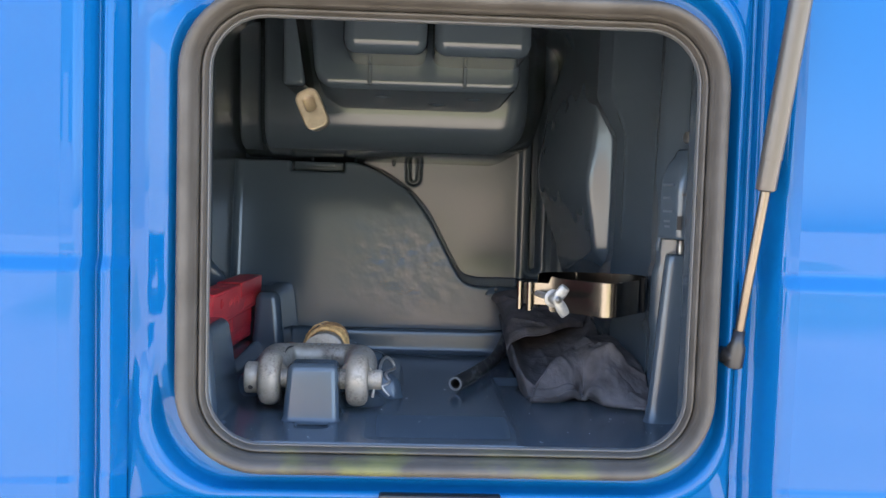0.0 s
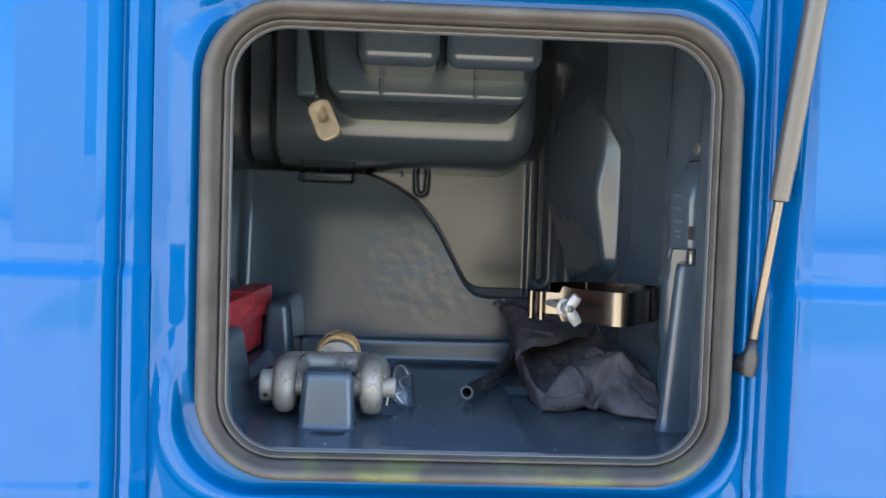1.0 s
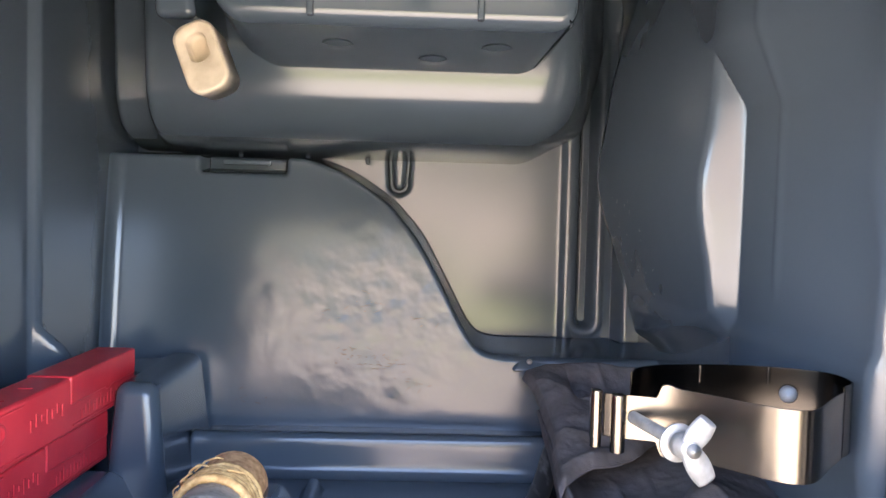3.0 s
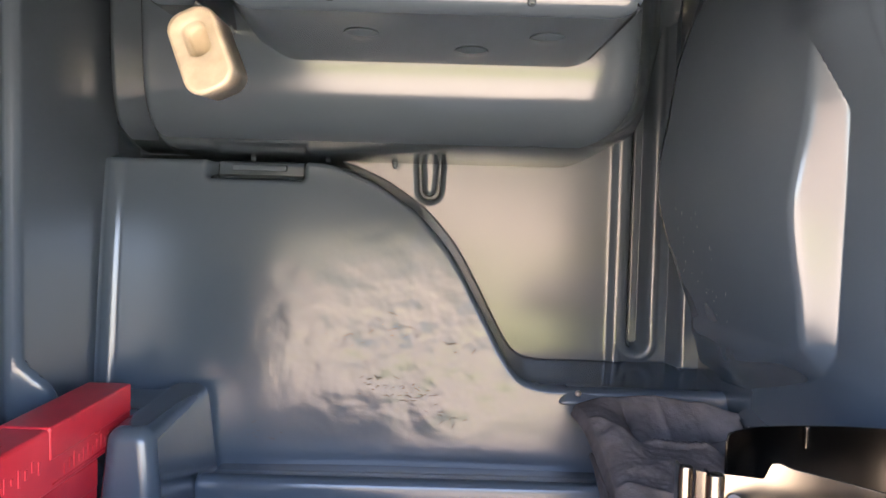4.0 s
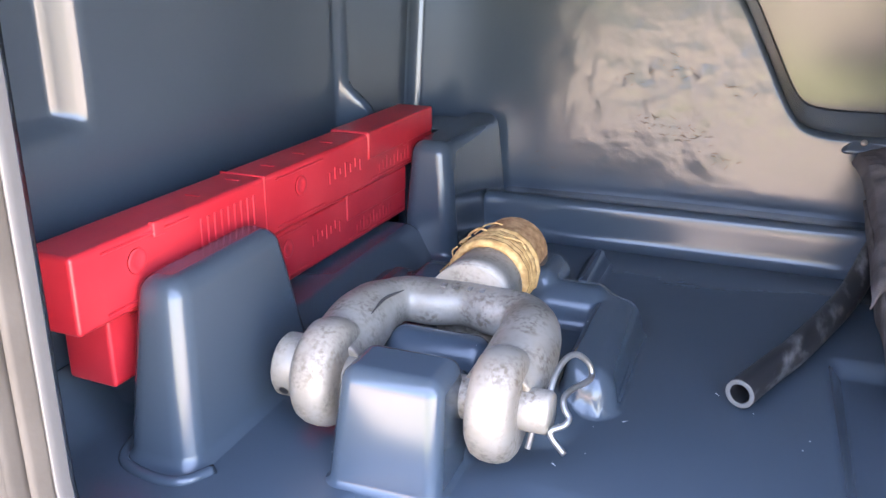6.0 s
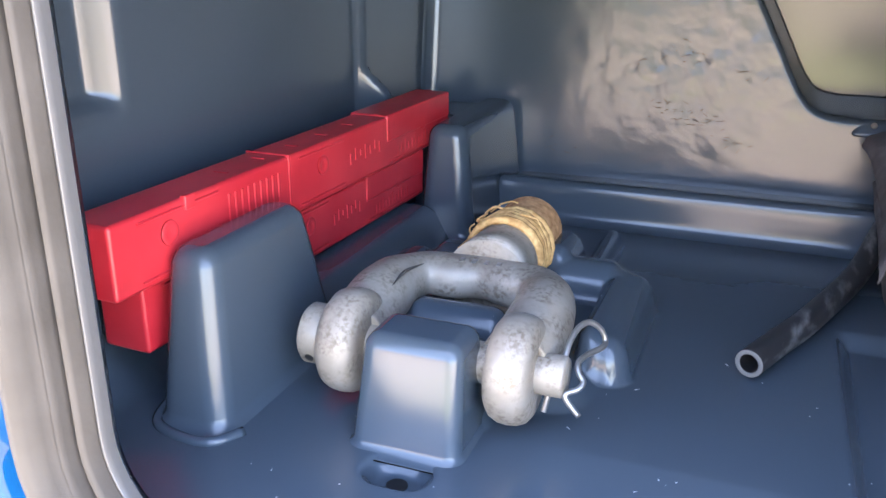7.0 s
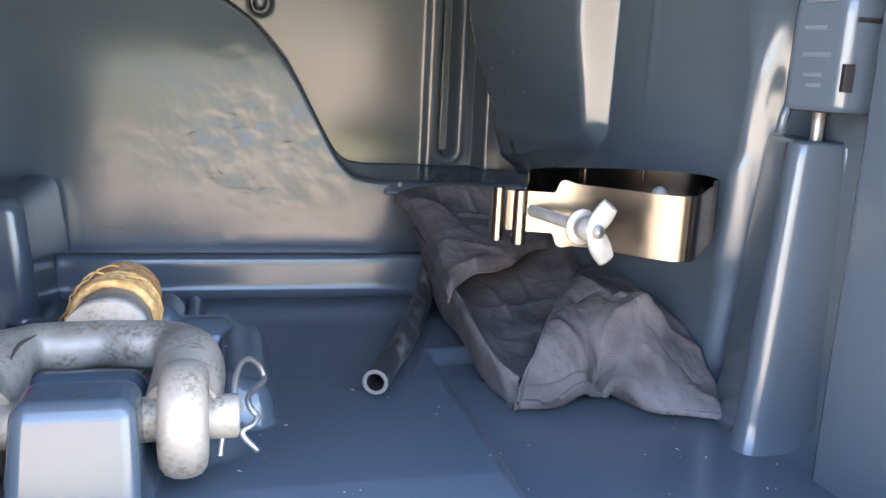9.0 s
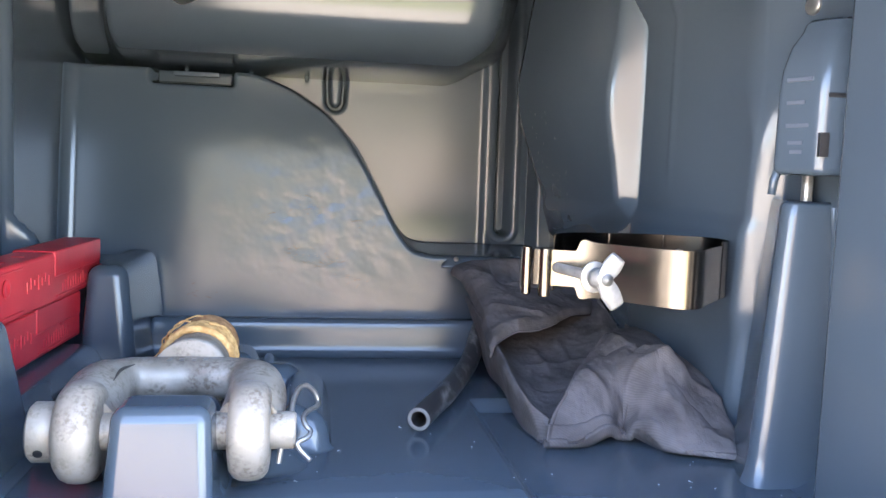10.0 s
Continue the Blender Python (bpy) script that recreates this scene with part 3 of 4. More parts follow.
def column_loop(f, z, k):
    """A rounded section of the column, from its foot (0) to its top (1)."""
    a, b, y = 0.2980 + 0.0190 * f, 0.384 - 0.012 * f, 1.000 - 0.012 * (1 - f)
    pts = round_poly([(a + 0.034, 1.085), (a - 0.002, y - 0.002), (b, y), (0.390, 1.03)], 0.023, 10)
    return [(0.350 + (q.x - 0.350) * k, 1.03 + (q.y - 1.03) * k, z) for q in pts]


part("shaft", loops_bm([column_loop(f, z, k) for f, z, k in
                        [(-0.10, 1.402, 1.26), (-0.05, 1.410, 1.10), (0.0, 1.420, 1.03), (0.06, 1.434, 1.0), (0.25, 1.475, 1.0), (0.5, 1.525, 1.0), (0.75, 1.575, 1.0), (0.94, 1.614, 1.0), (0.99, 1.6225, 0.985), (1.0, 1.626, 0.93)]], True), liner, COLUMN)
part("fillet_bead", tube_bm([(0.368, 0.991, 1.425), (0.364, 0.993, 1.50), (0.360, 0.996, 1.58), (0.356, 0.999, 1.622)], 0.0028, 10), liner, COLUMN)
part("side_boss", lathe_bm([(0, 0.016), (0.006, 0.014), (0.009, 0.009), (0.009, 0.0)], (0.368, 0.972, 1.590), (-1, -0.2, 0), 24), liner, COLUMN)


# ---- housing under the locker roof ----
PROF = smooth_path([(0, 1.70, 1.755), (0, 1.62, 1.756), (0, 1.575, 1.757), (0, 1.50, 1.762), (0, 1.455, 1.772), (0, 1.43, 1.787), (0, 1.417, 1.806), (0, 1.411, 1.828), (0, 1.408, 1.86), (0, 1.405, 1.92), (0, 1.40, 1.998)], 6)


def housing_at(x, i):
    p = PROF[i]
    e = sm(0.145, 0.255, x)
    w = sm(0, 1, (-0.262 - x) / 0.028)
    rise = 0.028 * sm(0.140, 0.215, x) + 0.09 * sm(0.205, 0.27, x) ** 1.5
    return (x, p.y + 0.20 * e ** 2.2 + 0.085 * w, min(p.z + rise, 1.999))


housing = thing("roof_housing", "stepped black plastic housing under the locker roof", "housing")
sheet("lower_shell", housing_at, arange(-0.325, 0.275, 0.004), list(range(len(PROF))), liner, housing, 0.003, False)
bm = bmesh.new()
rows = [[bm.verts.new((x, y, z)) for x, z in ((-0.150 + c, lo), (0.147 - 1.2 * c, lo), (0.157, lo + 0.010 + c), (0.157, 1.985), (-0.176, 1.985), (-0.166, lo + 0.022))] for y, lo, c in ((1.268, 1.858, 0.0), (1.52, 1.825, 0.026))]
bm.faces.new(rows[0])
bm.faces.new(rows[1][::-1])
for k in range(6):
    bm.faces.new((rows[0][k], rows[1][k], rows[1][(k + 1) % 6], rows[0][(k + 1) % 6]))
bmesh.ops.bevel(bm, geom=list(bm.edges), offset=0.012, segments=5, profile=0.5, affect="EDGES")
part("middle_box", bm, liner, housing)
for bx, by in ((-0.06, 1.33), (0.03, 1.37), (0.09, 1.33)):
    part("boss", lathe_bm([(0, 0.015), (0.0012, 0.014), (0.0016, 0.0)], (bx, by, 1.858 - (by - 1.268) * 0.131), (0, -0.13, -1), 24), liner, housing)
part("left_box", box_bm(-0.215, -0.178, 1.275, 1.5, 1.858, 1.99, 0.008, 4, (0.0, 0.022, -0.004, 0)), liner, housing)
part("upper_box", box_bm(-0.112, 0.010, 1.15, 1.45, 1.893, 2.0, 0.019, 6, (0.0, 0.0, -0.006, 0)), liner, housing)
part("upper_box", box_bm(0.018, 0.160, 1.15, 1.45, 1.893, 2.0, 0.019, 6, (0.0, 0.0, -0.006, 0)), liner, housing)
for rx in (-0.078, 0.070):
    part("rib", box_bm(rx - 0.003, rx + 0.003, 1.262, 1.3, 1.862, 1.893, 0.0015), liner, housing)
for px, py in ((-0.200, 1.575), (-0.118, 1.575), (-0.045, 1.585)):
    part("peg", lathe_bm([(0, 0.0035), (0.010, 0.003), (0.013, 0.0015)], (px, py, 1.762), (0, 0, -1), 10), liner, housing)
part("clip_bar", box_bm(-0.205, -0.150, 1.500, 1.508, 1.741, 1.747, 0.0015), liner, housing)

# ---- vent plug ----
vent = thing("vent_plug", "beige plastic vent plug hanging from the housing", "vent")
ax, az = Vector((0.42, 0, -0.907)), Vector((0.907, 0, 0.42))


def vent_loop(w, h, y, r, up=0.0, cx=-0.1645, cz=1.8195):
    return [(cx + ax.x * v + az.x * u, y - 0.012 * v / 0.03, cz + ax.z * v + az.z * u) for u, v in round_rect(-w, w, -h - up, h - up, r, 6, 3)]


part("body", loops_bm([vent_loop(0.017, 0.031, 1.29, 0.012), vent_loop(0.0185, 0.033, 1.243, 0.014), vent_loop(0.0175, 0.032, 1.238, 0.013), vent_loop(0.0150, 0.0295, 1.2385, 0.011), vent_loop(0.0095, 0.0145, 1.2400, 0.008, 0.009), vent_loop(0.0085, 0.0130, 1.2440, 0.007, 0.009), vent_loop(0.0075, 0.0115, 1.2640, 0.006, 0.009)], True), beige, vent)

# ---- warning triangle boxes ----
def triangle_box(length, h, w):
    ob = thing("triangle_case", "red plastic warning triangle case lying on its edge", "case", group="warning triangle cases")
    part("shell", box_bm(-w, 0, 0, length, 0, h, 0.003, 3), red, ob)
    part("cap", box_bm(-w - 0.001, 0.0012, length * 0.70, length * 0.995, h * 0.5, h + 0.0015, 0.002, 2), red, ob)
    part("seam", box_bm(-w - 0.0006, 0.0006, length * 0.37, length * 0.372, 0.004, h + 0.001, 0.0004, 1), red, ob)
    part("latch", box_bm(-0.003, 0.002, length * 0.13, length * 0.15, h - 0.008, h + 0.0015, 0.001, 1), red, ob)
    for k in range(9):
        part("grip_rib", box_bm(-0.002, 0.0009, length * (0.22 + 0.015 * k), length * (0.225 + 0.015 * k), h * 0.35, h * 0.8, 0.0004, 1), red, ob)
    for k in range(7):
        part("emboss_bar", box_bm(-0.002, 0.0007, length * (0.56 + 0.018 * k), length * (0.566 + 0.018 * k), h * (0.40 + 0.05 * (k % 3)), h * (0.60 + 0.06 * (k % 2)), 0.0003, 1), red, ob)
    for k in range(11):
        part("emboss_bar", box_bm(-0.002, 0.0006, length * (0.745 + 0.016 * k), length * (0.752 + 0.016 * k), h * (0.16 + 0.04 * (k % 2)), h * (0.33 + 0.05 * (k % 3)), 0.0003, 1), red, ob)
    for q, r in ((0.045, 0.20), (0.40, 0.54), (0.71, 0.985)):
        for z in (0.10, 0.88):
            part("panel_edge", box_bm(-0.002, 0.0010, length * q, length * r, h * z, h * (z + 0.035), 0.0004, 1), red, ob)
    for q in (0.10, 0.47, 0.86):
        part("panel_mark", lathe_bm([(0, h * 0.17), (0.0010, h * 0.16), (0.0010, h * 0.10), (0.0003, h * 0.09), (0.0003, 0.0)], (0.0, length * q, h * 0.62), (1, 0, 0), 24), red, ob)
    for k in range(5):
        part("emboss_bar", box_bm(-w * 0.6, -w * 0.3, length * (0.25 + 0.09 * k), length * (0.256 + 0.09 * k), h - 0.002, h + 0.0007, 0.0003, 1), red, ob)
    return ob


rb = triangle_box(0.478, 0.046, 0.036)
rb.matrix_world = pose(-0.275, 0.888, 1.5045, 0, 0, -2.1)
rb2 = copy_thing(rb, pose(-0.284, 0.918, 1.4575, 0, 0, -3.0))
rb2.scale = (1, 0.82, 0.97)

# ---- towing shackle ----
shackle = thing("towing_shackle", "worn galvanised towing shackle lying in its cradle", "shackle")
SX, SY, SZ = -0.123, 0.978, 1.461
for sgn in (-1, 1):
    part("eye", lathe_bm([(-0.0135, 0.012), (-0.0135, 0.022), (-0.0126, 0.0270), (-0.0098, 0.0308), (-0.0055, 0.0328), (0, 0.0334), (0.0055, 0.0328), (0.0098, 0.0308), (0.0126, 0.0270), (0.0135, 0.022), (0.0135, 0.012)], (SX + 0.0012 + sgn * 0.0535, SY, SZ), (1, 0, 0), 36), steel, shackle)
half = [(0.053, 0.0, 0.002), (0.0550, 0.026, 0.006), (0.0555, 0.052, 0.010), (0.0525, 0.076, 0.012), (0.043, 0.093, 0.012), (0.026, 0.101, 0.011), (0.010, 0.103, 0.011)]
bow = smooth_path([(SX - a, SY + b, SZ + c) for a, b, c in half] + [(SX + a, SY + b, SZ + c) for a, b, c in half[::-1]], 7)
bow_bm = tube_bm(bow, lambda t: 0.0215 - 0.0045 * sm(0.12, 0.30, min(t, 1 - t)), 24)
for v in bow_bm.verts:
    # a forging seam along the middle and a flatter top on the bridge
    k = sm(SY + 0.070, SY + 0.092, v.co.y)
    v.co.z = SZ + 0.011 + (v.co.z - SZ - 0.011) * (1 - 0.10 * k)
    v.co.y -= 0.006 * k * sm(0.0, 0.02, abs(v.co.x - SX)) * sm(0.045, 0.02, abs(v.co.x - SX)) * (1 if v.co.y < SY + 0.103 else 0.2)
part("bow", bow_bm, steel, shackle)
part("forging_seam", tube_bm(smooth_path([(SX - 0.0410, SY + 0.036, SZ + 0.0245), (SX - 0.0400, SY + 0.055, SZ + 0.0275), (SX - 0.0345, SY + 0.074, SZ + 0.0270)], 6), lambda t: 0.0002 + 0.0009 * math.sin(math.pi * t), 6), scuff_m, shackle)
part("stem", lathe_bm([(0.0, 0.030), (0.02, 0.029), (0.05, 0.0265), (0.09, 0.0265)], (SX, SY + 0.105, SZ + 0.008), (0, 1, 0.02), 32), steel, shackle)
thr = []
for k in range(9):
    thr += [(0.080 + k * 0.005, 0.0272), (0.0825 + k * 0.005, 0.0252)]
part("thread", lathe_bm(thr + [(0.127, 0.024), (0.129, 0.020)], (SX, SY + 0.105, SZ + 0.008), (0, 1, 0.02), 32), rust, shackle)
part("pin", lathe_bm([(-0.083, 0.0), (-0.083, 0.0175), (-0.081, 0.0195), (-0.067, 0.0195), (-0.066, 0.0125), (0.083, 0.0125), (0.085, 0.011), (0.085, 0.0)], (SX, SY, SZ), (1, 0, 0), 28), steel, shackle)
part("pin_hole", lathe_bm([(-0.001, 0.003), (0.0006, 0.003)], (SX - 0.0745, SY - 0.0172, SZ - 0.0088), (0, -0.9, -0.44), 12), black, shackle)
for k in range(4):
    part("stamp_mark", box_bm(SX - 0.015 + k * 0.009, SX - 0.0115 + k * 0.009, SY + 0.091, SY + 0.097, SZ + 0.0255, SZ + 0.0267, 0.0004, 1), zinc, shackle)
wrap = []
for k in range(9 * 16):
    a = 2 * math.pi * k / 16
    r = 0.0285 + 0.0012 * math.sin(k * 0.37)
    wrap.append((SX + r * math.cos(a), SY + 0.150 + 0.0042 * k / 16 + 0.003 * math.sin(a * 0.5 + 1), SZ + 0.0095 + r * math.sin(a)))
rope = thing("cord_wrap", "frayed golden cord wound round the shackle thread", "cord")
part("winding", tube_bm(wrap, 0.0032, 6), cord_m, rope)
for k in range(9):
    a, y0 = random.uniform(0.2, 2.9), SY + random.uniform(0.150, 0.188)
    pts = []
    for q in range(5):
        b = a + q * random.uniform(0.10, 0.22)
        rr = 0.0315 + random.uniform(0, 0.0035)
        pts.append((SX + rr * math.cos(b), y0 + q * random.uniform(-0.003, 0.004), SZ + 0.0095 + rr * math.sin(b)))
    part("strand", tube_bm(smooth_path(pts, 3), random.uniform(0.0006, 0.0011), 5), cord_m, rope)

# hairpin clip in the pin's end
hp = Vector((SX + 0.076, SY + 0.002, SZ))
clip = [(0.003, 0, 0.002), (0.0055, 0.005, 0.009), (0.0065, 0.013, 0.016), (0.0095, 0.022, 0.0215), (0.0145, 0.029, 0.0225), (0.0205, 0.034, 0.0165), (0.0235, 0.034, 0.0095), (0.0225, 0.028, 0.0075), (0.0165, 0.016, 0.0075), (0.0135, 0.006, 0.0065), (0.0150, 0.001, 0.0025), (0.0185, -0.002, -0.001), (0.0165, -0.006, -0.004), (0.0105, -0.010, -0.006), (0.0115, -0.011, -0.010), (0.019, -0.012, -0.018)]
hair = thing("hairpin_clip", "bright steel hairpin clip through the shackle pin", "clip")
part("spring", tube_bm(smooth_path([hp + Vector(c) for c in clip], 6), 0.0018, 8), zinc, hair)
part("straight_leg", tube_bm([hp + Vector((0.003, 0, 0.010)), hp + Vector((0.000, -0.004, -0.006)), hp + Vector((-0.002, -0.010, -0.0205))], 0.0018, 8), zinc, hair)

# ---- hose ----
hose = thing("rubber_hose", "short cut length of black rubber hose on the floor", "hose")
hp_ = smooth_path([(0.060, 1.093, 1.4325), (0.078, 1.135, 1.4325), (0.100, 1.185, 1.433), (0.138, 1.290, 1.436), (0.166, 1.37, 1.462), (0.19, 1.41, 1.475)], 6)
part("tube", tube_bm(hp_, 0.0098, 18, False), hose_m, hose)
d0 = (hp_[0] - hp_[1]).normalized()
part("cut_end", loops_bm([[hp_[0] + d0 * h + r * (math.cos(a) * d0.orthogonal().normalized() + math.sin(a) * d0.cross(d0.orthogonal().normalized())) for a in [2 * math.pi * k / 24 for k in range(24)]] for h, r in ((0, 0.0098), (0.0006, 0.0094), (0.0006, 0.0068), (-0.0004, 0.0066))]), hose_cut, hose)

d1 = d0.orthogonal().normalized()
part("bore", loops_bm([[hp_[0] + d0 * h + r * (math.cos(a) * d1 + math.sin(a) * d0.cross(d1)) for a in [2 * math.pi * k / 20 for k in range(20)]] for h, r in ((-0.0002, 0.0067), (-0.03, 0.0066), (-0.03, 0.0005))]), black, hose)

# ---- extinguisher clamp ----
clamp = thing("clamp_band", "open brassy metal clamp band on the side wall", "clamp")
BZ0, BZ1 = 1.540, 1.585


def strip(name, pts, z0, z1, mat, parent, n=6, thick=0.0012, shape=lambda t: 1.0):
    path = smooth_path([(x, y, 0) for x, y in pts], n)
    m, h = (z0 + z1) / 2, (z1 - z0) / 2
    return sheet(name, lambda i, k: (path[i].x, path[i].y, m + h * k * shape(i / (len(path) - 1))), list(range(len(path))), [-1, -0.985, -0.5, 0, 0.5, 0.985, 1], mat, parent, thick)


strip("front_band", [(0.162, 1.084), (0.175, 1.080), (0.188, 1.074), (0.203, 1.062), (0.220, 1.044), (0.236, 1.027), (0.247, 1.0185), (0.259, 1.018), (0.270, 1.027), (0.288, 1.050), (0.306, 1.071)], BZ0, BZ1, band_m, clamp, 12, 0.0012, lambda t: 0.66 + 0.36 * sm(0.155, 0.185, t) + 0.07 * math.exp(-((t - 0.205) / 0.025) ** 2) - 0.02 * sm(0.2, 0.3, t))
strip("bracket", [(0.306, 1.072), (0.322, 1.092), (0.319, 1.126), (0.275, 1.146), (0.215, 1.145), (0.184, 1.130), (0.172, 1.108)], BZ0, BZ1 + 0.003, bracket_m, clamp)
for nx, ny in ((0.232, 1.1445), (0.283, 1.1435)):
    part("notch", box_bm(nx, nx + 0.003, ny - 0.003, ny, BZ1 - 0.010, BZ1 + 0.003, 0.0005, 1), band_m, clamp)
strip("neck", [(0.150, 1.090), (0.156, 1.086), (0.163, 1.0835)], BZ0 + 0.008, BZ1 - 0.008, band_m, clamp)
for fx, fy, fr in ((0.1455, 1.0925, 0.0040), (0.1575, 1.0795, 0.0050)):
    part("flange", lathe_bm([(0, fr * 0.7), (0.001, fr), (0.039, fr), (0.040, fr * 0.7)], (fx, fy, BZ0 - 0.001), (0, 0, 1), 16), band_m, clamp)
    part("flange_web", box_bm(fx - 0.0008, fx + 0.0008, fy, fy + 0.018, BZ0 + 0.001, BZ0 + 0.036, 0.0005, 1), band_m, clamp)
part("bolt_head", lathe_bm([(0, 0.0065), (0.003, 0.0065), (0.005, 0.0045), (0.0055, 0.0)], (0.298, 1.1375, 1.569), (-0.4, -0.9, 0), 16), bolt_m, clamp)
BS, BE = Vector((0.168, 1.081, 1.563)), Vector((0.1835, 1.0005, 1.5635))
bd = (BE - BS).normalized()
part("bolt", tube_bm([BS, BE], 0.0043, 14), bolt_m, clamp)
part("washer", lathe_bm([(0, 0.0055), (0, 0.0118), (0.0022, 0.0118), (0.0022, 0.0055)], BS.lerp(BE, 0.74), bd, 28), bolt_m, clamp)
nut = part("wing_nut", lathe_bm([(0, 0.0078), (0.005, 0.0075), (0.009, 0.0058), (0.014, 0.0048)], BS.lerp(BE, 0.80), bd, 20), bolt_m, clamp)
for tip in ((0.012, -0.002, 0.0165), (0.013, 0.004, -0.0205)):
    c = BS.lerp(BE, 0.90)
    wing_bm = tube_bm(smooth_path([c, c + 0.5 * Vector(tip), c + Vector(tip)], 8), lambda t: 0.0042 + 0.0036 * math.sin(math.pi * (0.10 + 0.72 * t)), 16)
    flat = Matrix.Translation(c) @ bd.to_track_quat("Z", "Y").to_matrix().to_4x4()
    bmesh.ops.transform(wing_bm, matrix=flat @ Matrix.Diagonal((1, 1, 0.48, 1)) @ flat.inverted(), verts=wing_bm.verts)
    part("wing", wing_bm, bolt_m, nut)

# ---- latch box on the side wall ----
latch = thing("latch_box", "black plastic latch box with moulded print on the side wall", "latch")


FOOT = [(0.308, 1.010), (0.3215, 0.970), (0.348, 0.966), (0.368, 0.966), (0.370, 1.030)]
HEAD = [(0.328, 1.014), (0.337, 0.988), (0.352, 0.982), (0.368, 0.981), (0.370, 1.024)]


def latch_loop(f, z, inset=0.0):
    c = Vector((0.346, 0.992))
    pts = [Vector(a).lerp(Vector(b), f) for a, b in zip(FOOT, HEAD)]
    return [(q.x, q.y, z) for q in round_poly([p + inset * (c - p).normalized() for p in pts], 0.0075, 6)]


part("housing", loops_bm([latch_loop(0, 1.645, 0.004), latch_loop(0, 1.6475, 0.001), latch_loop(0, 1.651), latch_loop(0.02, 1.705), latch_loop(0.12, 1.722), latch_loop(0.42, 1.739), latch_loop(0.85, 1.750), latch_loop(1, 1.757), latch_loop(1, 1.760, 0.004)], True), liner, latch)


def on_face(p, q, f, z, w, h, d=0.0006):
    """A small bar on the upright face from p to q, f along it."""
    p, q = Vector(p), Vector(q)
    o = p.lerp(q, f)
    m = pose(o.x, o.y, z, 0, 0, math.degrees(math.atan2(q.y - p.y, q.x - p.x)))
    bm = box_bm(-w / 2, w / 2, -d, 0.003, -h / 2, h / 2, 0.0002, 1)
    bmesh.ops.transform(bm, matrix=m, verts=bm.verts)
    return bm


part("slot", on_face(FOOT[1], FOOT[2], 0.12, 1.667, 0.0065, 0.017, 0.0016), black, latch)
part("slit", on_face(FOOT[1], FOOT[2], 0.62, 1.702, 0.024, 0.003), black, latch)
part("rod", tube_bm([(0.341, 1.012, 1.612), (0.341, 1.012, 1.650)], 0.0042, 14), zinc, latch)
part("hook_arm", tube_bm([(0.314, 1.008, 1.650), (0.3115, 1.009, 1.640), (0.3105, 1.009, 1.630)], 0.0032, 8), liner, latch)
for f, z, w in ((0.50, 1.714, 0.022), (0.46, 1.6975, 0.016), (0.52, 1.681, 0.020), (0.50, 1.6685, 0.013), (0.53, 1.662, 0.011)):
    part("print_bar", on_face(FOOT[0], FOOT[1], f, z, w, 0.0028, 0.0003), print_m, latch)
tagged(part("wall_bolt", lathe_bm([(0, 0.0100), (0.002, 0.0100), (0.0028, 0.0092), (0.003, 0.0074), (0.007, 0.0076), (0.0085, 0.0062), (0.0088, 0.0)], (0.3585, 1.043, 1.778), (-1, -0.3, 0), 24), zinc), "steel bolt in the side wall above the latch", "bolt")

# ---- strap anchor on the ledge ----
anchor = thing("strap_anchor", "black strap anchor on the ledge with a dot for its highlight", "anchor")
part("base", box_bm(0.130, 0.186, 1.480, 1.530, 1.512, 1.529, 0.006, 3, (0.008, 0.004, 0.012, 0)), liner, anchor)
# small steel dot added in place of a bright highlight
part("glint_dot", lathe_bm([(0, 0.0034), (0.0015, 0.0030), (0.0022, 0.0)], (0.152, 1.4862, 1.524), (0, -0.8, 0.6), 12), steel, anchor)

# ---- cloth ----
def patch(rails, u, v):
    """A smooth surface across upright rails: u from rail to rail, v along them."""
    def spline(p, t):
        k = min(int(t * (len(p) - 1)), len(p) - 2)
        f = t * (len(p) - 1) - k
        b, c = p[k], p[k + 1]
        a, d = (p[k - 1] if k else 2 * b - c), (p[k + 2] if k + 2 < len(p) else 2 * c - b)
        return 0.5 * (2 * b + (c - a) * f + (2 * a - 5 * b + 4 * c - d) * f * f + (3 * b - a - 3 * c + d) * f ** 3)
    return spline([spline([Vector(q) for q in r], v) for r in rails], u)


def side_of(x, y, x0, y0, x1, y1):
    """Signed distance from a line, positive on its right, and how far along it."""
    l = math.hypot(x1 - x0, y1 - y0)
    dx, dy = (x1 - x0) / l, (y1 - y0) / l
    return (x - x0) * dy - (y - y0) * dx, ((x - x0) * dx + (y - y0) * dy) / l


def folded(x, y, folds):
    """Sharp creases: height h on both flanks of a line, right flank w wide, left flank k times that."""
    z = 0.0
    for x0, y0, x1, y1, h, w, k in folds:
        wob = 0.0022 * noise.noise((x * 55, y * 55, x0 * 90)) + 0.0008 * noise.noise((x * 160, y * 160, x0 * 90))
        d, t = side_of(x, y, x0, y0, x1, y1)
        d += wob
        z += h * math.exp(-abs(d) / (w if d > 0 else w * k)) * sm(-0.08, 0.22, t) * sm(1.08, 0.8, t)
    return z


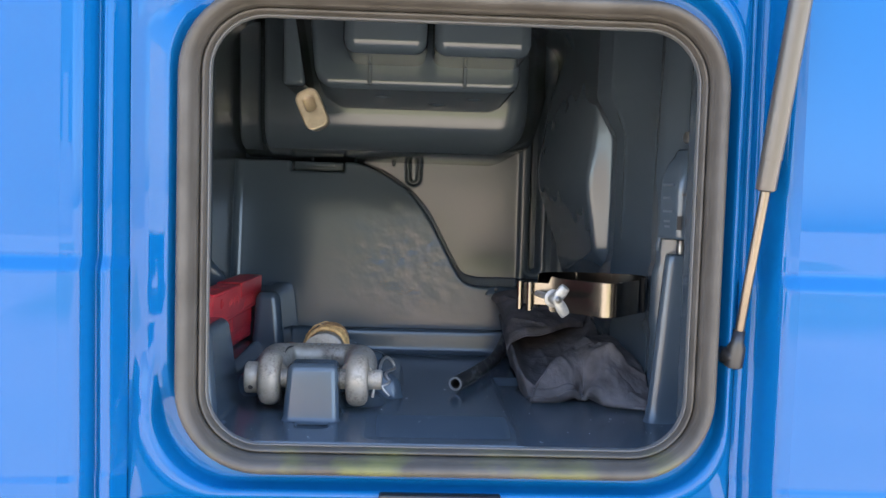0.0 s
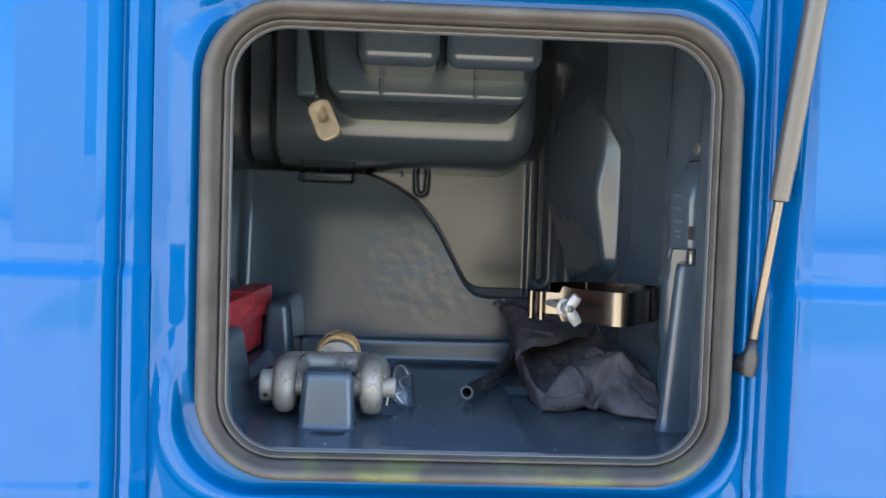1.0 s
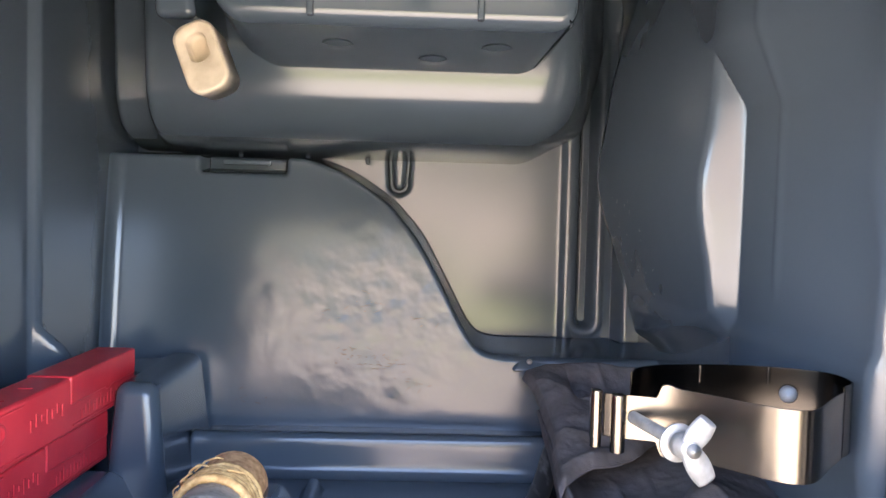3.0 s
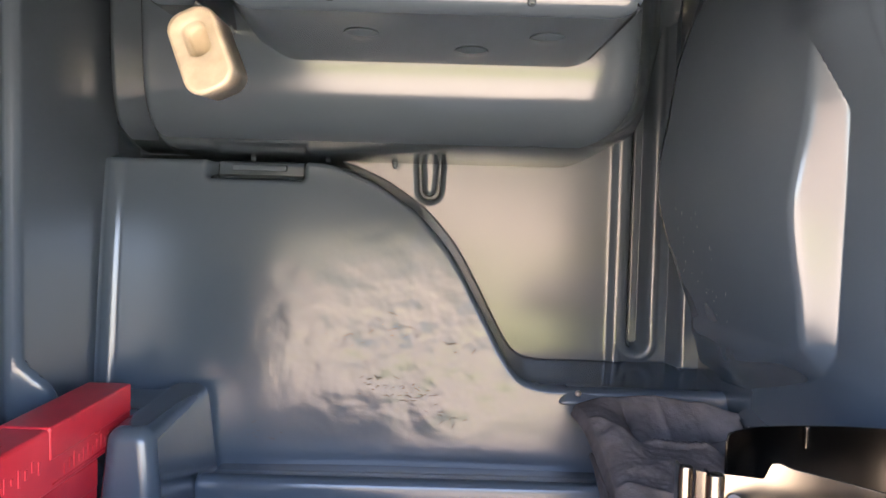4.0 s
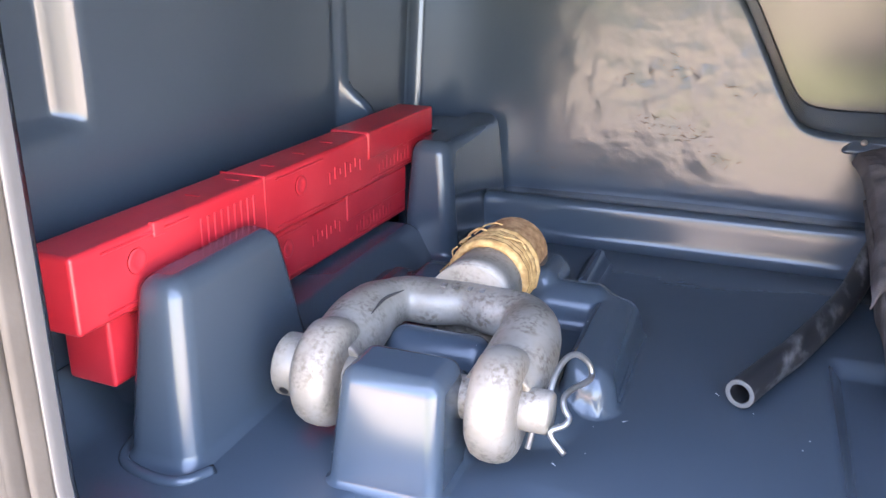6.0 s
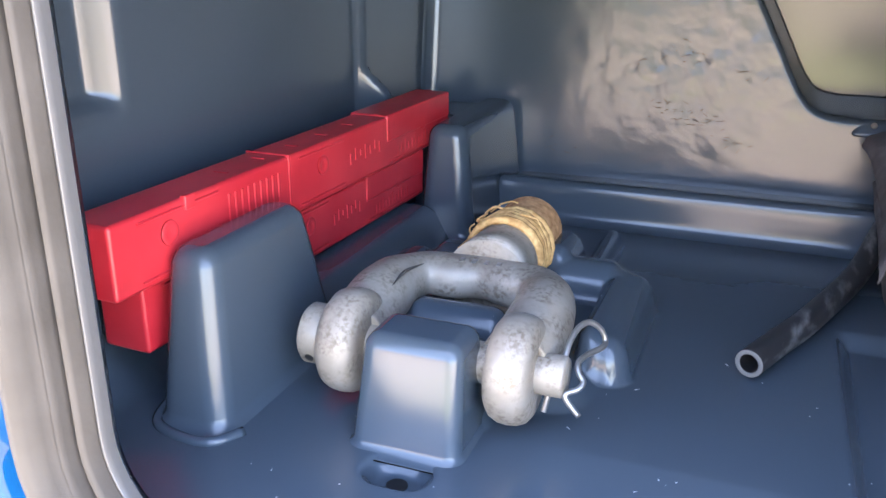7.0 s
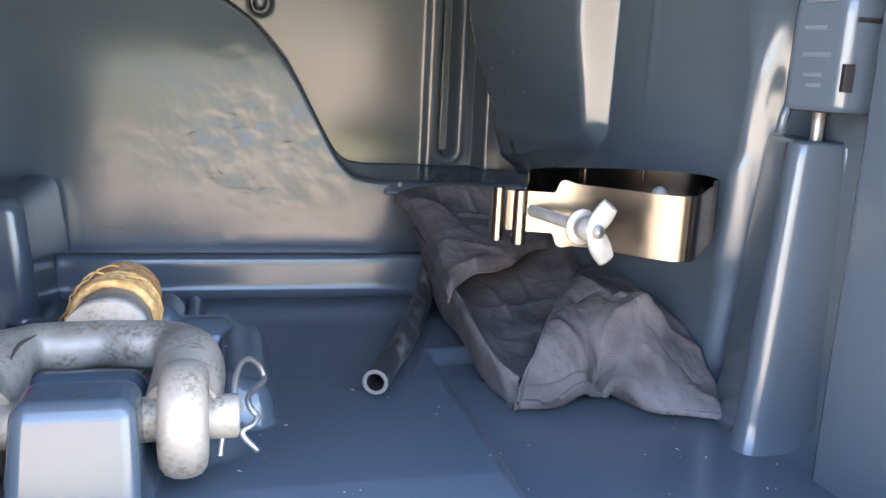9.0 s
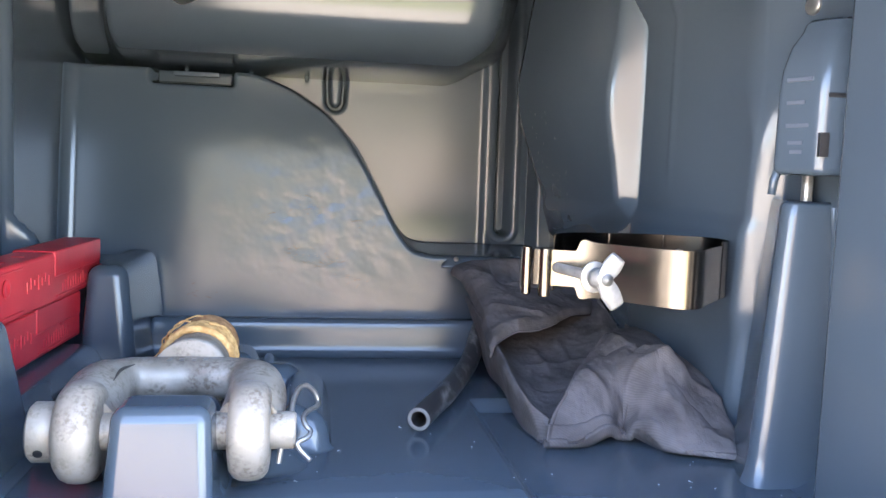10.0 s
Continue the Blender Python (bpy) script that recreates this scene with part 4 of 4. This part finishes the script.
def crumple(x, y, o):
    """Facets with sharp edges at three sizes, and a soft wave."""
    z = 0.0
    for fr, am in ((20, 0.0050), (46, 0.0022), (130, 0.0006)):
        z += am * (0.3 - abs(noise.noise((x * fr + y * fr * 0.35, y * fr * 0.8 - x * fr * 0.3, o + fr))))
        z += am * 0.6 * (0.3 - abs(noise.noise((x * fr * 0.7 - y * fr * 0.5, y * fr * 0.7 + x * fr * 0.4, o + fr + 5))))
    return z + 0.0016 * noise.noise((x * 40, y * 34, o)) + 0.0005 * noise.noise((x * 200, y * 180, o))


def rested(p, lift=0.0035):
    x, y = min(max(p.x, XL), XR), min(p.y, 1.52)
    z = floor_z(x, y)
    if y > 1.366:
        z = max(z, float(np.interp(y, [q.y for q in RIB], [q.z for q in RIB])))
    p.z = max(p.z, z + lift)
    p.x = min(p.x, right_x(min(max(p.y, 0.83), 1.6), p.z) - 0.004)
    return p


REAR = [[(0.142, 1.462, 1.516), (0.148, 1.395, 1.508), (0.152, 1.318, 1.489), (0.147, 1.255, 1.479), (0.143, 1.207, 1.471)],
        [(0.172, 1.462, 1.524), (0.178, 1.400, 1.517), (0.172, 1.335, 1.503), (0.170, 1.285, 1.491), (0.173, 1.236, 1.481)],
        [(0.225, 1.466, 1.526), (0.222, 1.410, 1.490), (0.216, 1.350, 1.502), (0.212, 1.302, 1.494), (0.214, 1.256, 1.484)],
        [(0.275, 1.462, 1.520), (0.270, 1.420, 1.486), (0.260, 1.365, 1.496), (0.255, 1.330, 1.492), (0.250, 1.302, 1.488)],
        [(0.312, 1.448, 1.512), (0.308, 1.420, 1.495), (0.300, 1.385, 1.496), (0.292, 1.355, 1.490), (0.284, 1.335, 1.484)]]
REAR_FOLDS = [(0.190, 1.455, 0.196, 1.378, -0.016, 0.009, 1.0), (0.192, 1.372, 0.260, 1.372, 0.013, 0.007, 0.5), (0.150, 1.30, 0.215, 1.270, 0.0035, 0.006, 1.0),
              (0.143, 1.235, 0.200, 1.262, 0.0028, 0.0045, 1.0), (0.150, 1.42, 0.182, 1.37, 0.004, 0.006, 1.0), (0.225, 1.47, 0.232, 1.39, 0.004, 0.008, 1.0)]


def rear_at(u, v):
    p = patch(REAR, u, v)
    x, y = p.x, p.y
    p.z += folded(x, y, REAR_FOLDS) + 0.75 * crumple(x, y, 3.3)
    hem = sm(0.93, 1.0, v)
    p.z -= 0.006 * hem ** 2 + 0.008 * sm(0.05, 0.0, u)
    p.y += 0.003 * noise.noise((u * 7, v * 4, 2.2)) * sm(0.6, 1, v)
    return tuple(rested(p))


BAG = [[(0.162, 1.400, 1.470), (0.160, 1.300, 1.426), (0.160, 1.215, 1.424), (0.159, 1.145, 1.414), (0.165, 1.098, 1.412), (0.172, 1.080, 1.412)],
       [(0.152, 1.400, 1.486), (0.150, 1.300, 1.478), (0.152, 1.229, 1.466), (0.1515, 1.163, 1.453), (0.156, 1.112, 1.441), (0.170, 1.088, 1.430)],
       [(0.178, 1.400, 1.476), (0.176, 1.310, 1.450), (0.178, 1.240, 1.440), (0.176, 1.180, 1.428), (0.176, 1.130, 1.420), (0.182, 1.098, 1.418)],
       [(0.235, 1.410, 1.486), (0.235, 1.330, 1.462), (0.232, 1.270, 1.446), (0.226, 1.210, 1.432), (0.216, 1.150, 1.424), (0.208, 1.100, 1.418)],
       [(0.322, 1.420, 1.512), (0.322, 1.340, 1.486), (0.324, 1.260, 1.462), (0.322, 1.180, 1.440), (0.310, 1.120, 1.428), (0.290, 1.090, 1.418)]]
BAG_FOLDS = [(0.184, 1.245, 0.262, 1.250, 0.0035, 0.006, 1.0), (0.198, 1.165, 0.246, 1.222, 0.005, 0.005, 2.2), (0.182, 1.20, 0.226, 1.195, -0.004, 0.006, 1.0), (0.205, 1.30, 0.212, 1.23, 0.003, 0.005, 1.0), (0.238, 1.305, 0.236, 1.24, 0.0025, 0.004, 1.0), (0.300, 1.35, 0.285, 1.25, 0.006, 0.010, 1.0)]


def bag_at(u, v):
    p = patch(BAG, u, v)
    x, y = p.x, p.y
    inside = sm(0.30, 0.45, u)
    p.z += inside * (folded(x, y, BAG_FOLDS) + 0.6 * crumple(x, y, 7.1))
    # a stitched rim along the mouth
    p.z += 0.0022 * math.exp(-((u - 0.262) / 0.028) ** 2)
    p.x += (1 - inside) * 0.0016 * noise.noise((u * 9, v * 11, 4.0))
    return tuple(rested(p, 0.0015))


FLAP = [[(0.262, 1.222, 1.466), (0.232, 1.172, 1.470), (0.2105, 1.140, 1.464), (0.187, 1.103, 1.451), (0.171, 1.087, 1.436), (0.160, 1.072, 1.417), (0.168, 1.082, 1.412)],
        [(0.275, 1.245, 1.470), (0.248, 1.180, 1.477), (0.230, 1.142, 1.473), (0.214, 1.108, 1.458), (0.203, 1.086, 1.440), (0.196, 1.071, 1.418), (0.200, 1.084, 1.412)],
        [(0.290, 1.262, 1.473), (0.270, 1.195, 1.479), (0.258, 1.140, 1.477), (0.246, 1.108, 1.460), (0.239, 1.094, 1.440), (0.236, 1.086, 1.428), (0.240, 1.100, 1.418)],
        [(0.306, 1.272, 1.476), (0.294, 1.205, 1.479), (0.284, 1.145, 1.473), (0.276, 1.098, 1.464), (0.274, 1.074, 1.442), (0.268, 1.052, 1.417), (0.270, 1.068, 1.412)],
        [(0.325, 1.272, 1.480), (0.326, 1.205, 1.474), (0.327, 1.145, 1.458), (0.326, 1.100, 1.444), (0.326, 1.068, 1.428), (0.320, 1.034, 1.413), (0.318, 1.050, 1.411)]]
FLAP_FOLDS = [(0.242, 1.112, 0.236, 1.070, -0.020, 0.0055, 0.7), (0.240, 1.106, 0.302, 1.106, 0.013, 0.004, 5.0), (0.300, 1.105, 0.330, 1.096, 0.005, 0.005, 3.0),
              (0.250, 1.205, 0.262, 1.128, 0.0045, 0.008, 1.6), (0.262, 1.130, 0.284, 1.104, 0.006, 0.005, 1.5), (0.300, 1.18, 0.322, 1.115, 0.004, 0.008, 1.0), (0.268, 1.088, 0.282, 1.070, 0.0035, 0.004, 1.0),
              (0.284, 1.086, 0.312, 1.068, -0.003, 0.004, 1.0), (0.205, 1.128, 0.226, 1.092, 0.003, 0.006, 1.0), (0.242, 1.085, 0.262, 1.064, 0.0045, 0.006, 1.0), (0.296, 1.062, 0.318, 1.050, 0.003, 0.004, 1.0), (0.232, 1.150, 0.262, 1.142, -0.0028, 0.005, 1.0)]


def flap_at(u, v):
    p = patch(FLAP, u, v)
    x, y = p.x, p.y
    free = sm(1.0, 0.86, v)
    hollow = math.exp(-((u - 0.50) / 0.058) ** 2 - ((v - 0.70) / 0.09) ** 2)
    p.y += 0.022 * hollow
    p.z -= 0.013 * hollow
    p.z += free * (1.35 * folded(x, y, FLAP_FOLDS) + crumple(x, y, 1.7))
    # a stitched hem above a rolled lower edge
    t = v - (0.735 + 0.02 * math.sin(u * 9))
    p.z += sm(0.60, 0.50, u) * (0.0020 * math.exp(-(t / 0.012) ** 2) - 0.0022 * math.exp(-((t - 0.045) / 0.018) ** 2) + 0.004 * math.exp(-((t - 0.105) / 0.035) ** 2))
    p.y += free * 0.004 * noise.noise((u * 6, v * 5, 7.7)) - 0.003 * sm(0.04, 0.0, u) * free
    return tuple(rested(p, 0.002 + 0.004 * free))


cl = thing("crumpled_cloth", "crumpled charcoal cloth bag lying on the locker floor", "cloth")
sheet("bag", bag_at, arange(0, 1, 0.008), arange(0, 1, 0.005), cloth_m, cl, 0.0016)
sheet("rear_fold", rear_at, arange(0, 1, 0.008), arange(0, 1, 0.006), cloth_m, cl, 0.0018)
sheet("front_flap", flap_at, arange(0, 1, 0.006), arange(0, 1, 0.005), cloth_m, cl, 0.0022)


def along(fn, pts, n=26, lift=0.0006):
    """Points on a cloth surface from one (u, v) to the next, lifted a hair."""
    out = []
    for (u0, v0), (u1, v1) in zip(pts, pts[1:]):
        out += [Vector(fn(u0 + (u1 - u0) * k / n, v0 + (v1 - v0) * k / n)) + Vector((0, 0, lift)) for k in range(n)]
    return out


part("piping", tube_bm(along(bag_at, [(0.25, 0.30), (0.25, 0.98)], 60), 0.0014, 8), cloth_m, cl)
part("seam", tube_bm(along(flap_at, [(0.02, 0.70), (0.25, 0.70), (0.46, 0.69)]), 0.0005, 5), cloth_m, cl)
part("seam", tube_bm(along(flap_at, [(0.55, 0.66), (0.70, 0.69), (0.96, 0.66)]), 0.0005, 5), cloth_m, cl)
part("seam", tube_bm(along(rear_at, [(0.02, 0.90), (0.45, 0.90)]), 0.0005, 5), cloth_m, cl)
tip = Vector(flap_at(0.0, 0.83))
for k in range(9):
    d = Vector((random.uniform(-0.008, 0.001), random.uniform(-0.007, 0.001), random.uniform(-0.002, 0.003)))
    part("frayed_thread", tube_bm([tip, tip + 0.5 * d + Vector((0, 0, 0.001)), tip + d], 0.00025, 4), cloth_m, cl)

# ---- dust flecks on the floor, scuffs on the back wall ----
bm = bmesh.new()
for k in range(80):
    x, y = random.uniform(-0.20, 0.32), random.uniform(0.84, 1.16)
    z, r, a = floor_z(x, y) + 0.0006, random.uniform(0.0003, 0.0008), random.uniform(0, 6.3)
    l = random.choice((1, 1, 1.4, 3.0))
    bm.faces.new([bm.verts.new((x + r * (l * math.cos(a) * p - math.sin(a) * q), y + r * (l * math.sin(a) * p + math.cos(a) * q), z + 0.0004 * h)) for p, q, h in ((-1, -0.6, 0), (1, -0.4, 1), (0.8, 0.6, 0), (-0.7, 0.5, 1))])
tagged(part("dust_fleck", bm, fleck_m, smooth=False), "pale dust flecks scattered on the locker floor", "dust", kind="stuff")
bm = bmesh.new()
for cx, cz, n in ((-0.018, 1.517, 24), (-0.030, 1.585, 14), (-0.050, 1.525, 18), (0.020, 1.495, 10), (-0.170, 1.475, 8), (0.030, 1.57, 6), (-0.080, 1.57, 8)):
    for k in range(n):
        x, z = cx + random.gauss(0, 0.012), cz + random.gauss(0, 0.006)
        w, h, t = random.uniform(0.0010, 0.0050), random.uniform(0.0002, 0.0008), random.gauss(0, 0.4)
        bm.faces.new([bm.verts.new((x + p * w * math.cos(t) - q * h * math.sin(t), back_y(x, z) - 0.0036, z + p * w * math.sin(t) + q * h * math.cos(t))) for p, q in ((-1, 0), (-0.2, -1), (1, -0.3), (0.4, 1))])
scuff = part("scuff", bm, scuff_m, bpy.data.objects["wall_back"], "dark scratches", smooth=False)

bm = bmesh.new()
for k in range(26):
    y, z = 1.42 + random.gauss(0, 0.018), 1.665 + random.gauss(0, 0.028)
    l, h, t = random.uniform(0.0006, 0.003), random.uniform(0.0002, 0.0006), random.gauss(1.2, 0.4)
    bm.faces.new([bm.verts.new((right_x(y, z) - 0.0036, y + p * l * math.cos(t) - q * h * math.sin(t), z + p * l * math.sin(t) + q * h * math.cos(t))) for p, q in ((-1, 0), (-0.2, -1), (1, -0.3), (0.4, 1))])
part("scuff", bm, lip, bpy.data.objects["wall_right"], "pale scratches", smooth=False)

# ---- gas strut ----
strut = thing("gas_strut", "grey gas strut holding the locker hatch open", "strut")
B0, B1 = Vector((0.330, 0.786, 1.535)), Vector((0.343, 0.762, 1.705))
dr = (B1 - B0).normalized()
part("rod", tube_bm([B0 + dr * 0.01, B1 + dr * 0.01], 0.0048, 14), rod_m, strut)
part("cylinder", lathe_bm([(0, 0.007), (0.002, 0.0098), (0.030, 0.0100), (0.031, 0.0094), (0.032, 0.0104), (0.34, 0.0112), (0.345, 0.009)], B1, dr, 28), strut_m, strut)
part("end_ball", lathe_bm([(0, 0.007), (0.012, 0.009), (0.022, 0.007), (0.024, 0.0)], B1 + dr * 0.345, dr, 16), black, strut)
part("socket", lathe_bm([(-0.012, 0.006), (-0.010, 0.0095), (0.010, 0.0095), (0.016, 0.0065), (0.028, 0.006)], B0, dr, 20), black, strut)
part("ball_stud", lathe_bm([(0, 0.011), (0.012, 0.011), (0.020, 0.006), (0.022, 0.0)], (0.327, 0.800, 1.535), (0, -1, 0), 20), black, strut)

# ---- open hatch over the opening ----
hatch = thing("locker_hatch", "blue locker hatch standing open on its gas strut", "hatch")
part("skin", box_bm(-0.30, 0.40, 0, 0.58, 0.012, 0.030, 0.006, 2), blue, hatch)
part("lining", box_bm(-0.27, 0.37, 0.03, 0.55, 0.0, 0.012, 0.005, 2), liner, hatch)
hatch.matrix_world = pose(0.0, 0.76, 1.985, 0, 0, 0) @ pose(0, 0, 0, -72, 0, 0) @ Matrix.Diagonal((1, -1, 1, 1))

# ---- latch keeper below the opening ----
keeper = thing("latch_keeper", "dark recessed latch keeper below the locker opening", "latch")
part("recess", box_bm(-0.032, 0.093, 0.776, 0.795, 1.330, 1.386, 0.002, 2), black, keeper)
part("striker", box_bm(-0.010, 0.072, 0.772, 0.778, 1.345, 1.381, 0.001, 1), steel, keeper)
